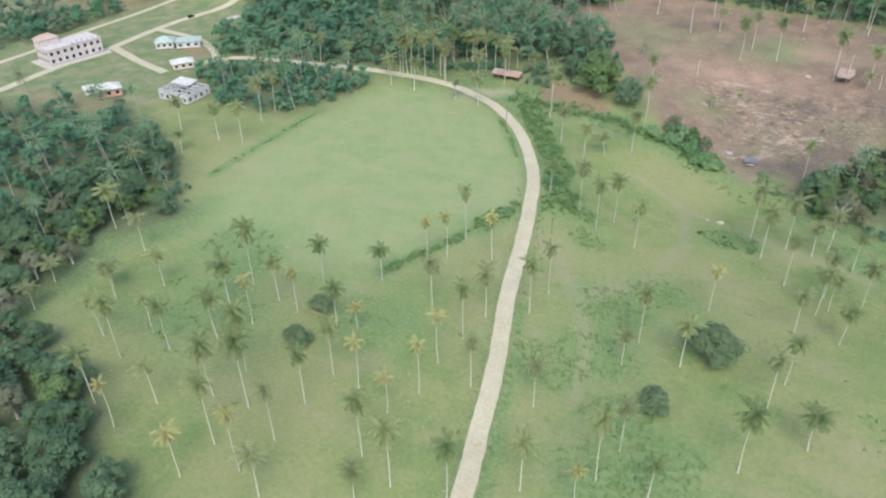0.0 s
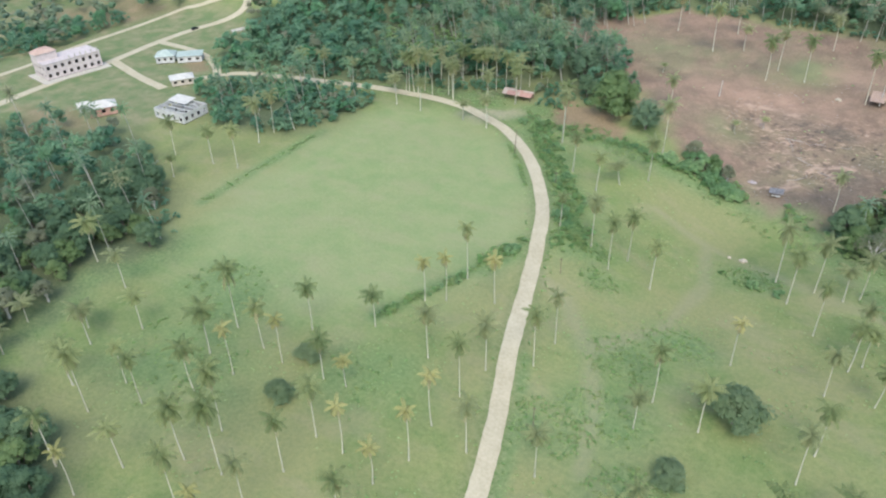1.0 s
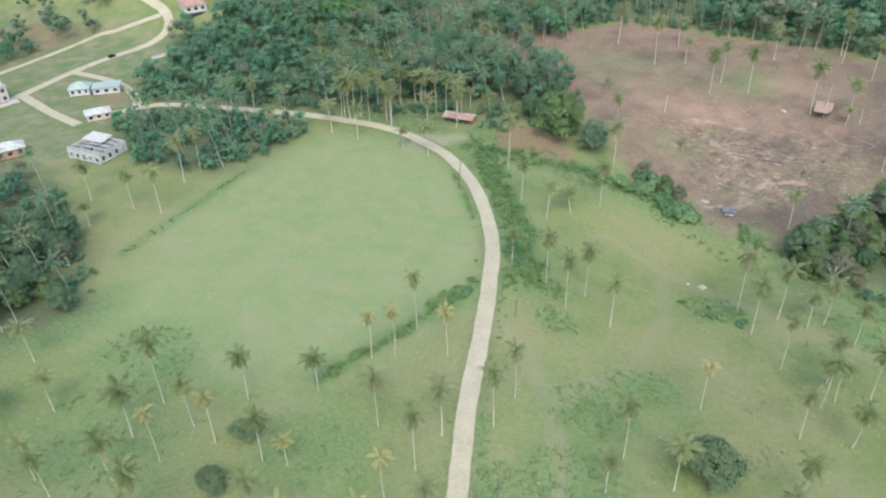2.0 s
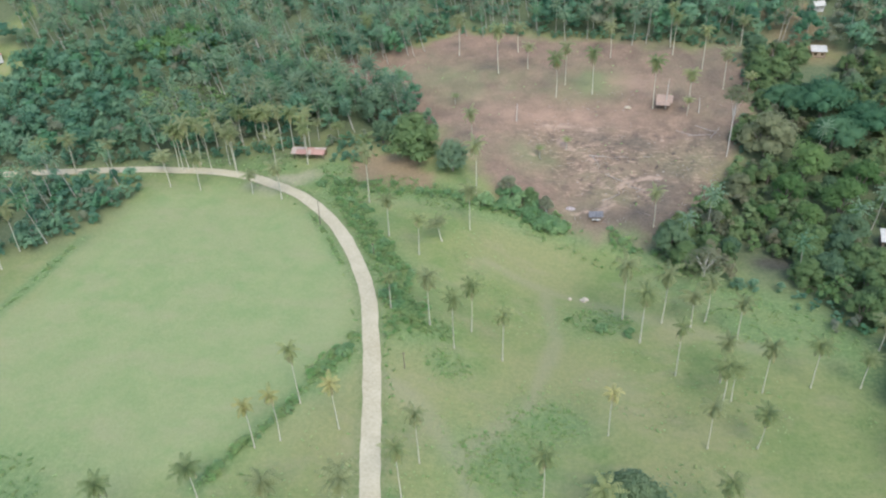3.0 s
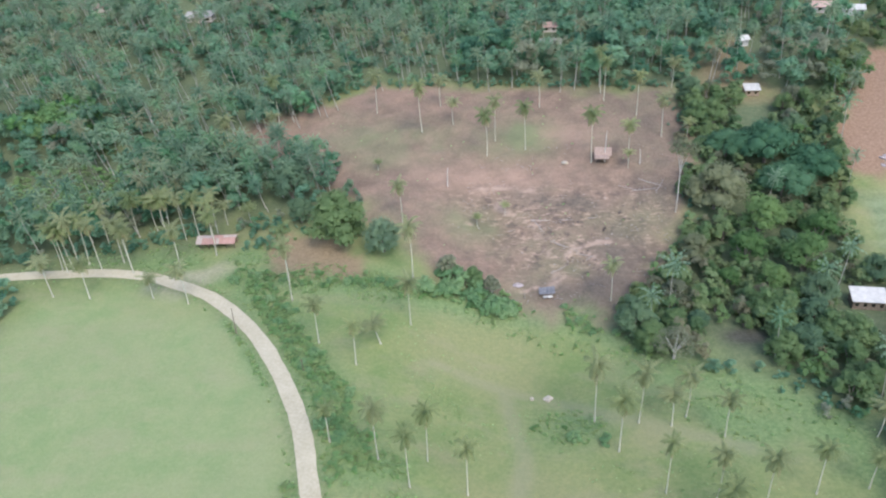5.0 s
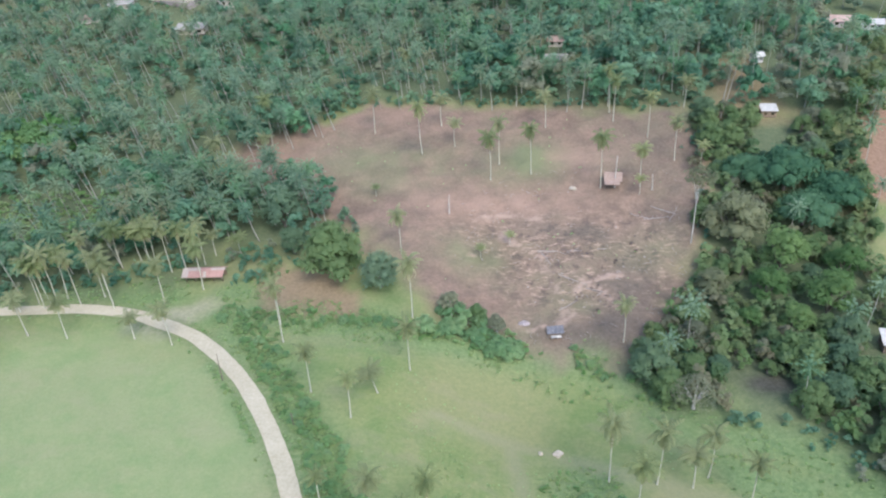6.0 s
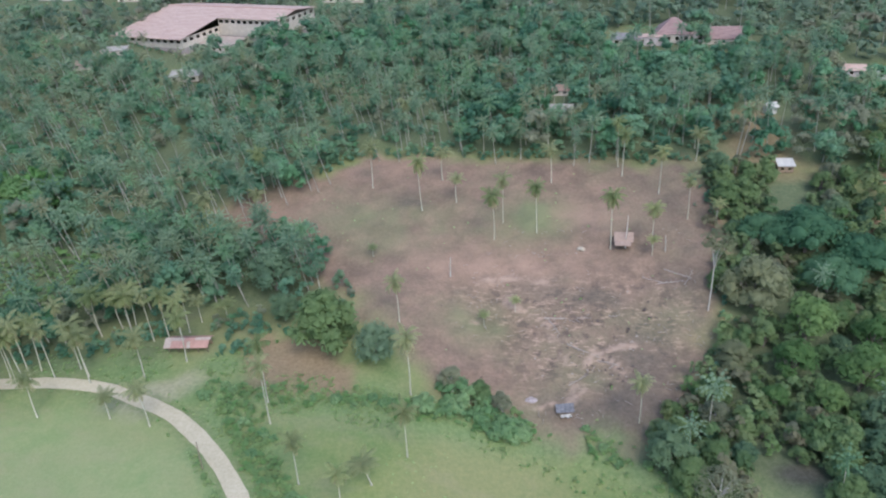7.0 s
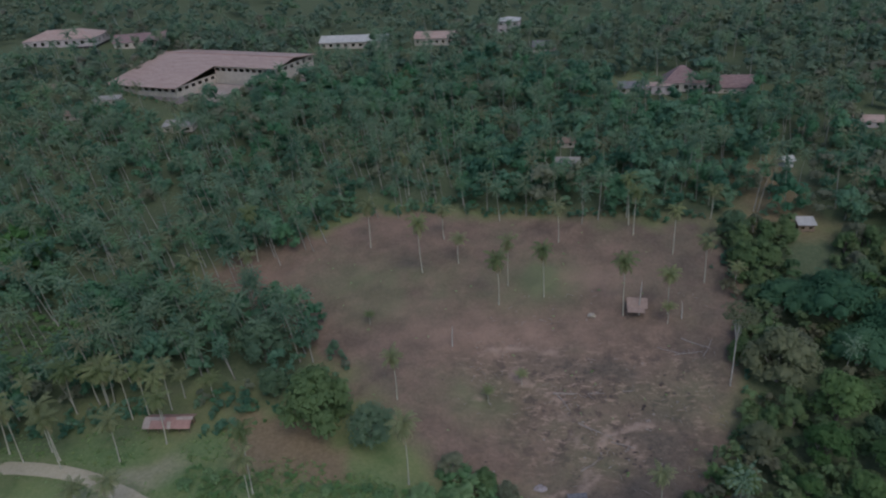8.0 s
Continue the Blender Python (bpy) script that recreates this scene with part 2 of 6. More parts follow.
FIELD = [(-193, 238), (-193, 212), (-194, 160), (-188, 140), (-176, 121), (-160, 112), (-125, 116), (-103, 126), (-90, 155), (-80, 180), (-96, 215), (-118, 241), (-145, 255), (-175, 258), (-190, 250)]
WOOD_WEST = [(-331.3, 149.7), (-304.6, 164.8), (-273.3, 178.7), (-245.3, 167.3), (-209.8, 145.6), (-178.9, 121.7), (-182.9, 109.7), (-189.3, 99.8), (-184.9, 89.6), (-182.5, 75.5), (-180.2, 63.5), (-217.1, 42.9), (-326, 61.7)]
WOOD_SOUTHWEST = [(-188.9, 63.6), (-169.6, 61.4), (-157.3, 57.4), (-141.2, 54.5), (-125.3, 47.7), (-112.4, 40), (-97.4, 30.2), (-116.9, 6), (-199.3, 7.2)]
WOOD_STRIP = [(-277.7, 223.8), (-253.3, 241.5), (-221.5, 250.1), (-196, 253), (-194, 238), (-195, 218), (-205.3, 205.1), (-220.3, 200.6), (-239.5, 195.7)]
WOOD_ROAD = [(-297.4, 255.7), (-323, 308.7), (-301.5, 335.9), (-264.7, 349.9), (-209.2, 344.2), (-159, 332), (-138, 338), (-110, 328), (-96, 310), (-104, 299), (-132, 298), (-158, 293), (-182, 278), (-206, 267.4), (-238.4, 256.8), (-279, 246.5)]
WOOD_EAST = [(19, 290), (27, 335), (30, 372), (50, 380), (76, 372), (84, 330), (76, 300), (78, 275), (92, 240), (112, 200), (100, 160), (70, 144), (46, 150), (47, 168), (51, 184), (53, 202), (51, 216), (40, 234), (21, 241), (3, 238), (-7, 254), (3, 272)]
WOOD_FOOT = [(-206, 264), (-158, 277), (-118, 284), (-102, 299), (-132, 300), (-158, 295), (-182, 282)]
WOOD_RIGHT = [(76, 300), (80, 318), (85, 345), (94, 362), (109, 394), (112, 404), (84, 372), (80, 335)]
WOOD_BEHIND_RICE = [(78, 278), (92, 244), (112, 200), (150, 220), (190, 300), (104, 276)]
WOOD_BANK = [(142, 408), (134, 366), (118, 322), (150, 328), (220, 360), (240, 430), (160, 440)]
WOOD_CORNER = [(84, 374), (100, 404), (118, 438), (128, 458), (222, 470), (244, 428), (150, 408), (116, 404)]
WOOD_HILL = [(-326.4, 347.8), (-300.6, 338), (-264.3, 351.5), (-209.1, 346), (-159, 336), (-158, 352), (-149, 368), (-126, 378), (-106, 394), (-97, 396), (-56, 391), (-13, 387), (22, 383), (52, 384), (84, 372), (104, 405), (130, 458), (64, 494), (12, 506), (-60, 545), (-165, 520), (-205, 475), (-260, 478), (-330, 470)]
WOOD_BEYOND = [(-620, 420), (-330, 350), (-330, 480), (-262, 480), (-205, 470), (-165, 530), (-60, 545), (60, 500), (130, 460), (220, 470), (300, 860), (-620, 860)]
WOOD_FAR_WEST = [(-672.4, 127.1), (-421.2, 166.5), (-400.5, 269), (-358.9, 339), (-335, 351.3), (-620, 420)]

# rough patches of weeds: middle, reach, how many
WEEDS = [(-24, 93, 9, 40), (-14, 104, 7, 25), (-152, 273, 9, 40), (-176, 272, 6, 30), (-124, 274, 6, 20), (-198.5, 264.3, 4, 20), (-42, 150, 9, 60), (-48.7, 117.8, 8, 60), (-33, 165, 8, 40), (-26.4, 110.1, 8, 40), (-22, 212, 7, 45), (-60, 178, 5, 25), (-39.1, 128, 9, 40), (-16.2, 96.2, 9, 30), (-100, 262, 9, 60), (-80, 258, 8, 40), (-66, 190, 4, 30), (20, 215, 10, 25), (-137.6, 87.5, 16, 40), (-147.9, 115.3, 12, 40), (-93.4, 108.4, 10, 16)]

# ---- roads ----
MAIN_ROAD = [(-9, -60), (-35.1, 24.1), (-47.7, 72.4), (-52.9, 90.5), (-59.2, 111.5), (-67.6, 135), (-74.9, 160), (-81.7, 181), (-88.5, 199), (-97.8, 215.9), (-108.8, 231.5), (-118.9, 242.2), (-130.4, 251.6), (-143.2, 257.9), (-156, 262.8), (-171, 264.8), (-188, 264.3), (-204.5, 263), (-226, 259), (-247, 255), (-272, 248.2), (-280, 240), (-290.8, 227.7)]
TOWN_ROAD = [(-342.3, 161.7), (-345.5, 192.9), (-345.9, 226.2), (-348.9, 263.2), (-345.7, 285.8), (-335.2, 309.9), (-337.5, 321.9), (-347.4, 330.8), (-363.9, 336.6), (-386.6, 342.7), (-437.3, 351.3)]
UPPER_ROAD = [(-379.2, 175.7), (-379.6, 205), (-384, 243.6), (-379.9, 297.7), (-366.8, 312.7), (-348, 328.1)]
CROSS_LANE = [(-345.9, 230.6), (-314.7, 221.2), (-290.7, 216)]
YARD_LANE = [(-348.9, 263.2), (-316.1, 260.7), (-293.5, 250.8), (-279.2, 238.8)]
LANES = [("road", MAIN_ROAD, 4.5, "pale worn concrete country road curving round a meadow"),
         ("road_town", TOWN_ROAD, 5.0, "pale concrete road through open town lots"),
         ("road_upper", UPPER_ROAD, 3.6, "narrow pale concrete lane above the lots"),
         ("road_cross", CROSS_LANE, 4.5, "short pale concrete side lane between grass lots"),
         ("road_yard", YARD_LANE, 4.0, "dusty concrete lane joining the two roads")]


def smooth_line(pts, step=2.0):
    """A rounded line through the given corners, in even steps."""
    p = [Vector((*q, 0)) for q in pts]
    p = [2 * p[0] - p[1]] + p + [2 * p[-1] - p[-2]]
    out = []
    for a, b, c, d in zip(p, p[1:], p[2:], p[3:]):
        k = max(2, int((c - b).length / step))
        for i in range(k):
            t = i / k
            out.append(0.5 * (2 * b + (c - a) * t + (2 * a - 5 * b + 4 * c - d) * t * t + (3 * b - a - 3 * c + d) * t ** 3))
    out.append(p[-2])
    return out


# ---- mesh tools ----
def finish(me, mat, smooth=False):
    me.materials.append(mat)
    if smooth:
        me.polygons.foreach_set("use_smooth", [True] * len(me.polygons))
    me.update()
    return me


def part(name, bm, mat, parent=None, label="", smooth=False):
    me = bpy.data.meshes.new(name)
    bm.to_mesh(me)
    bm.free()
    ob = new(name, finish(me, mat, smooth))
    if parent is not None:
        ob.parent = parent
    if label:
        ob["label"] = label
    return ob


def mesh_from(name, verts, tris, mat, tone=None, smooth=False):
    """One mesh from arrays of places and triangles."""
    verts, tris = np.asarray(verts, np.float32), np.asarray(tris, np.int32)
    me = bpy.data.meshes.new(name)
    me.vertices.add(len(verts))
    me.vertices.foreach_set("co", verts.ravel())
    me.loops.add(tris.size)
    me.loops.foreach_set("vertex_index", tris.ravel())
    me.polygons.add(len(tris))
    me.polygons.foreach_set("loop_start", np.arange(0, tris.size, 3, dtype=np.int32))
    if tone is not None:
        a = me.attributes.new("tone", "FLOAT", "POINT")
        a.data.foreach_set("value", np.asarray(tone, np.float32))
    me.update(calc_edges=True)
    return finish(me, mat, smooth)


def box(bm, x0, x1, y0, y1, z0, z1):
    v = [bm.verts.new((x, y, z)) for z in (z0, z1) for x, y in ((x0, y0), (x1, y0), (x1, y1), (x0, y1))]
    for f in ((3, 2, 1, 0), (4, 5, 6, 7), (0, 1, 5, 4), (1, 2, 6, 5), (2, 3, 7, 6), (3, 0, 4, 7)):
        bm.faces.new([v[i] for i in f])


def box_mesh(*boxes):
    bm = bmesh.new()
    for b in boxes:
        box(bm, *b)
    return bm


def slab(bm, corners, thick):
    """A sloping sheet of the given thickness over four corners."""
    top = [bm.verts.new(c) for c in corners]
    low = [bm.verts.new((c[0], c[1], c[2] - thick)) for c in corners]
    bm.faces.new(top)
    bm.faces.new(low[::-1])
    for i in range(len(corners)):
        j = (i + 1) % len(corners)
        bm.faces.new((top[i], low[i], low[j], top[j]))
    bmesh.ops.recalc_face_normals(bm, faces=bm.faces[:])


def tube(verts, tris, pts, radii, sides=6):
    """Adds a tapered tube along pts to lists of places and triangles."""
    base = len(verts)
    for i, p in enumerate(pts):
        d = (Vector(pts[min(i + 1, len(pts) - 1)]) - Vector(pts[max(i - 1, 0)])).normalized()
        u = d.orthogonal().normalized()
        w = d.cross(u)
        for k in range(sides):
            a = 2 * math.pi * k / sides
            verts.append(tuple(Vector(p) + radii[i] * (math.cos(a) * u + math.sin(a) * w)))
    for i in range(len(pts) - 1):
        for k in range(sides):
            a, b = base + i * sides + k, base + i * sides + (k + 1) % sides
            tris += [(a, b, b + sides), (a, b + sides, a + sides)]


# ---- ground: one sheet out to the horizon ----
def spaced(lo, hi, step, reach_lo, reach_hi):
    mid = list(np.arange(lo, hi + step / 2, step))
    out, s, v = [], step, hi
    while v < reach_hi:
        s *= 1.25
        v += s
        out.append(v)
    back, s, v = [], step, lo
    while v > reach_lo:
        s *= 1.25
        v -= s
        back.append(v)
    return np.array(back[::-1] + mid + out)


def build_ground():
    xs, ys = spaced(-345, 140, 1.5, -3500, 3500), spaced(20, 410, 1.5, -3500, 4000)
    X, Y = np.meshgrid(xs, ys)
    x, y = X.ravel(), Y.ravel()
    near_road = np.full(x.shape, 1e9)
    for _, pts, w, _ in LANES:
        near_road = np.minimum(near_road, line_distance(x, y, [tuple(p[:2]) for p in smooth_line(pts, 5.0)]) - w / 2)
    wob = (value_noise(x, y, 9, 3) - 0.5) * 9 + (value_noise(x, y, 3.2, 4) - 0.5) * 4

    def zone(poly, soft=4.0):
        return ease((edge_distance(x, y, poly) + wob) / soft * 0.5 + 0.5)
    burn = zone(BURN, 7)
    soil = np.maximum.reduce([0.75 * zone(RED_YARD), zone(RED_BANK, 6), 0.6 * zone(SOIL_PATH, 6), 0.6 * zone(SOIL_YARD), 0.4 * zone(SOIL_LOT, 6), 0.45 * zone(SOIL_UPPER, 8)])
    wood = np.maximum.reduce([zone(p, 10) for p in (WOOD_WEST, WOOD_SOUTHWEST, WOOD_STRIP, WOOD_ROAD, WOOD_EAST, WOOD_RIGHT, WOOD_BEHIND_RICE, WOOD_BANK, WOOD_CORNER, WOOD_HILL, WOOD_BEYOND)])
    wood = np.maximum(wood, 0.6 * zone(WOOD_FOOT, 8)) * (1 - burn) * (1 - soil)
    field = zone(FIELD, 14)
    paddy = zone(RICE, 6)
    band = np.clip(0.5 + 0.9 * np.sin((y - 0.15 * x) * 0.97 + 2.5 * value_noise(x, y, 14, 18)), 0, 1)
    lots = ease((-x - 256) / 14) * ease((y - 128) / 15) * ease((330 - y) / 30) * (1 - wood)
    spot = lambda cx, cy, a, c: np.exp(-((x - cx) / a) ** 2 - ((y - cy) / c) ** 2)
    speck = value_noise(x, y, 4.5, 12) * 0.6 + value_noise(x, y, 11, 13) * 0.7
    regrown = np.clip(1.5 * spot(-36, 350, 14, 12) * speck + 0.9 * spot(-90, 345, 26, 16) * speck + 1.2 * spot(-52, 300, 10, 10) * speck + 0.8 * spot(-22, 280, 8, 5) * speck + 0.7 * spot(4, 300, 14, 9) * speck, 0, 1)
    charred = np.clip(1.9 * (spot(-22, 268, 12, 5) + spot(-8, 268, 9, 7) + 0.8 * spot(-28, 316, 12, 4) + 0.8 * spot(-14, 312, 10, 3) + 0.8 * spot(-80, 358, 7, 2.5) + 0.9 * spot(-2, 288, 8, 13) + 0.45 * spot(20, 345, 12, 34) + 0.4 * spot(8, 382, 24, 8)) * speck, 0, 1)
    streaks = [[(-42, 312), (-30, 300), (-20, 292), (-8, 284)], [(-26, 268), (-24, 280), (-16, 292)], [(-38, 272), (-30, 270)], [(-50, 318), (-40, 322), (-30, 318)], [(-30, 300), (-24, 286), (-22, 276)], [(-64, 296), (-52, 300)], [(-16, 290), (-6, 294)]]
    tilled = np.clip(1.3 * (spot(-18, 290, 26, 18) + 0.8 * spot(-36, 310, 26, 12) + 0.7 * spot(4, 306, 18, 18)), 0, 1)
    pale = np.zeros(x.shape)
    for s in streaks:
        pale = np.maximum(pale, ease(1.35 - line_distance(x + 5 * value_noise(x, y, 7, 19) - 2.5, y + 5 * value_noise(x, y, 7, 20) - 2.5, s) / (0.5 + 1.3 * value_noise(x, y, 4, 14))))
    pale = np.clip(pale * 2.0 * (value_noise(x, y, 2.2, 16) * 0.5 + value_noise(x, y, 5.5, 17) * 0.8 - 0.25), 0, 1)
    trails = [[(-76, 168), (-62, 160), (-50, 146), (-42, 130), (-38, 110)], [(-40, 226), (-34, 200), (-38, 170), (-50, 150)], [(-60, 230), (-30, 224), (-10, 215), (20, 205)]]
    path = np.zeros(x.shape)
    for s in trails:
        path = np.maximum(path, ease(1.2 - line_distance(x, y, s) / (1.2 + 3.0 * value_noise(x, y, 8, 15))))
    lush = np.zeros(x.shape)
    for cx, cy, reach, _ in WEEDS:
        lush = np.maximum(lush, np.exp(-((x - cx) / (1.5 * reach)) ** 2 - ((y - cy) / (1.15 * reach)) ** 2))
    # lush growth; the long line at the eastern wood also paints tree shade on grass
    for s, reach in (([(-120, 256), (-100, 232), (-84, 206), (-72, 188)], 9), ([(-126, 262), (-62, 258), (-20, 260), (4, 240), (50, 208)], 7), ([(-90, 160), (-80, 188)], 4), ([(6, 236), (40, 222), (58, 188)], 12), ([(-182, 122), (-188, 100), (-184, 66)], 11), ([(-44, 72), (-55, 112), (-63, 134)], 2.2), ([(-104, 126), (-90, 165)], 2.5), ([(-121.5, 240), (-112, 228.6), (-101.2, 213)], 2.0), ([(-193, 148), (-194, 214)], 2.5)):
        lush = np.maximum(lush, np.exp(-(line_distance(x, y, s) / reach) ** 2))
    lush = np.clip(lush * (0.35 + 1.2 * speck), 0, 1)
    rough = 0.10 * value_noise(x, y, 5, 8) + 0.25 * value_noise(x, y, 17, 9) + burn * (0.9 * value_noise(x, y, 4.5, 5) ** 2 + 0.35 * value_noise(x, y, 2.6, 6)) + wood * 0.3
    terrace = ease((edge_distance(x, y, RICE) + 2) / 4)
    rough = rough * (1 - terrace) + terrace * 0.45 * (np.abs(((y - 0.15 * x) / 6.5) % 1 - 0.5) < 0.09)
    z = ground_z(x, y) + (rough - 0.22) * ease((near_road - 0.5) / 5) - 0.05
    far = np.maximum(0, np.hypot(x + 100, y - 250) - 900)
    z = z - 0.004 * far
    nx, ny = len(xs), len(ys)
    i = (np.arange(ny - 1)[:, None] * nx + np.arange(nx - 1)[None, :]).ravel()
    tris = np.concatenate([np.stack([i, i + 1, i + nx + 1], 1), np.stack([i, i + nx + 1, i + nx], 1)])
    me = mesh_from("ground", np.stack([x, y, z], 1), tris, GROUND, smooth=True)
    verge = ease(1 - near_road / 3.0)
    for key, v in (("burn", burn), ("soil", soil), ("wood", wood), ("field", field), ("lots", lots), ("verge", verge), ("regrown", regrown), ("charred", charred), ("pale", pale), ("path", path), ("paddy", paddy), ("band", band), ("tilled", tilled), ("dust", zone(DUST_SPUR, 5)), ("bare", np.clip(spot(-48, 326, 30, 10) + 0.8 * spot(-20, 350, 16, 8) + 0.7 * spot(-85, 385, 20, 9) + 0.6 * spot(-135, 350, 16, 10), 0, 1)), ("pit_shade", np.clip(1.6 * spot(30, 247, 6, 3.2), 0, 1)), ("lush", lush)):
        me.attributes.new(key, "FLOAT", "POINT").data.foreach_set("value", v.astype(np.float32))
    return tagged(new("ground", me), "rolling grassy land with a burnt clearing on a hillside", "ground", kind="structure")


def ground_material():
    m, n, l, p = material("ground_cover", 0.95)
    p.inputs["Specular IOR Level"].default_value = 0.1

    def zone(key):
        a = n.new("ShaderNodeAttribute")
        a.attribute_name = key
        return a.outputs["Fac"]
    big = noise_node(n, l, 0.022, 5, 0.6)
    mid = noise_node(n, l, 0.11, 6, 0.65)
    fine = noise_node(n, l, 0.9, 5, 0.7)
    tuft = noise_node(n, l, 3.5, 3, 0.7)
    grass = ramp(n, l, mid, (0.145, 0.215, 0.066), (0.255, 0.28, 0.108), 0.40, 0.60)
    grass = mix(n, l, ramp(n, l, big, (0, 0, 0), (0.95, 0.95, 0.95), 0.42, 0.57), grass, (0.305, 0.28, 0.135))
    grass = mix(n, l, 0.4, grass, ramp(n, l, fine, (0.105, 0.185, 0.055), (0.275, 0.31, 0.12), 0.36, 0.64))
    lawn = ramp(n, l, mid, (0.24, 0.325, 0.128), (0.315, 0.365, 0.165), 0.38, 0.62)
    lawn = mix(n, l, ramp(n, l, big, (0, 0, 0), (0.6, 0.6, 0.6), 0.42, 0.64), lawn, (0.36, 0.355, 0.19))
    lawn = mix(n, l, 0.3, lawn, ramp(n, l, fine, (0.11, 0.18, 0.06), (0.27, 0.31, 0.15), 0.3, 0.7))
    dry = noise_node(n, l, 0.05, 6, 0.62, stretch=(1, 1.8, 1))
    lawn = mix(n, l, ramp(n, l, dry, (0, 0, 0), (0.3, 0.3, 0.3), 0.50, 0.64), lawn, (0.37, 0.33, 0.20))
    grass = mix(n, l, ramp(n, l, dry, (0, 0, 0), (0.35, 0.35, 0.35), 0.52, 0.64), grass, (0.33, 0.29, 0.18))
    col = mix(n, l, zone("field"), grass, lawn)
    rice = mix(n, l, zone("band"), ramp(n, l, fine, (0.14, 0.195, 0.095), (0.23, 0.27, 0.145)), ramp(n, l, fine, (0.19, 0.255, 0.125), (0.28, 0.32, 0.18)))
    col = mix(n, l, zone("paddy"), col, rice)
    lot = ramp(n, l, mid, (0.125, 0.185, 0.08), (0.30, 0.26, 0.17), 0.42, 0.66)
    col = mix(n, l, maths(n, l, "MULTIPLY", zone("lots"), 0.8), col, lot)
    col = mix(n, l, maths(n, l, "MULTIPLY", zone("lush"), 0.8), col, ramp(n, l, fine, (0.095, 0.185, 0.065), (0.20, 0.29, 0.115), 0.38, 0.62))
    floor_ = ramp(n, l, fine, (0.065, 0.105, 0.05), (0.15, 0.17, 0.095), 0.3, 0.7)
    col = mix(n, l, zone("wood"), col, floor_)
    ash = ramp(n, l, mid, (0.175, 0.112, 0.09), (0.315, 0.203, 0.158), 0.38, 0.62)
    ash = mix(n, l, ramp(n, l, noise_node(n, l, 0.045, 5, 0.65), (0, 0, 0), (0.6, 0.6, 0.6), 0.47, 0.66), ash, (0.235, 0.205, 0.13))
    ash = mix(n, l, 0.32, ash, ramp(n, l, fine, (0.10, 0.067, 0.055), (0.335, 0.222, 0.174), 0.36, 0.64))
    ash = mix(n, l, maths(n, l, "MULTIPLY", zone("bare"), ramp(n, l, noise_node(n, l, 0.07, 5, 0.6), (0.2, 0.2, 0.2), (0.8, 0.8, 0.8), 0.4, 0.6)), ash, (0.43, 0.27, 0.205))
    clod = noise_node(n, l, 0.2, 7, 0.7)
    ash = mix(n, l, maths(n, l, "MULTIPLY", zone("tilled"), ramp(n, l, clod, (0, 0, 0), (0.85, 0.85, 0.85), 0.53, 0.58)), ash, (0.125, 0.08, 0.075))
    ash = mix(n, l, maths(n, l, "MULTIPLY", zone("tilled"), ramp(n, l, noise_node(n, l, 0.3, 6, 0.7, stretch=(1, 2.2, 1)), (0, 0, 0), (0.75, 0.75, 0.75), 0.54, 0.60)), ash, (0.48, 0.33, 0.25))
    ash = mix(n, l, maths(n, l, "MULTIPLY", zone("regrown"), 0.65), ash, (0.17, 0.23, 0.10))
    ash = mix(n, l, maths(n, l, "MULTIPLY", zone("charred"), 0.75), ash, ramp(n, l, fine, (0.075, 0.058, 0.052), (0.17, 0.13, 0.115), 0.3, 0.7))
    ash = mix(n, l, maths(n, l, "MULTIPLY", zone("pale"), 0.75), ash, ramp(n, l, fine, (0.42, 0.275, 0.21), (0.60, 0.44, 0.355), 0.3, 0.7))
    col = mix(n, l, zone("burn"), col, ash)
    # shadow of the hollow under the eastern trees, painted as near-black ground
    col = mix(n, l, zone("pit_shade"), col, ramp(n, l, fine, (0.05, 0.045, 0.04), (0.10, 0.09, 0.08), 0.3, 0.7))
    col = mix(n, l, maths(n, l, "MULTIPLY", zone("path"), 0.5), col, (0.31, 0.29, 0.18))
    col = mix(n, l, maths(n, l, "MULTIPLY", zone("dust"), 0.75), col, ramp(n, l, fine, (0.33, 0.30, 0.20), (0.47, 0.42, 0.31)))
    red = ramp(n, l, fine, (0.22, 0.12, 0.08), (0.38, 0.24, 0.17), 0.3, 0.7)
    col = mix(n, l, zone("soil"), col, red)
    worn = ramp(n, l, fine, (0.10, 0.17, 0.05), (0.28, 0.26, 0.16), 0.4, 0.7)
    col = mix(n, l, maths(n, l, "MULTIPLY", zone("verge"), 0.6), col, worn)
    col = mix(n, l, 0.18, col, ramp(n, l, tuft, (0.05, 0.07, 0.03), (0.34, 0.36, 0.22), 0.3, 0.7))
    l.new(col, p.inputs["Base Color"])
    bump(n, l, p, fine, 0.6, 0.4)
    return m


GROUND = ground_material()
build_ground()


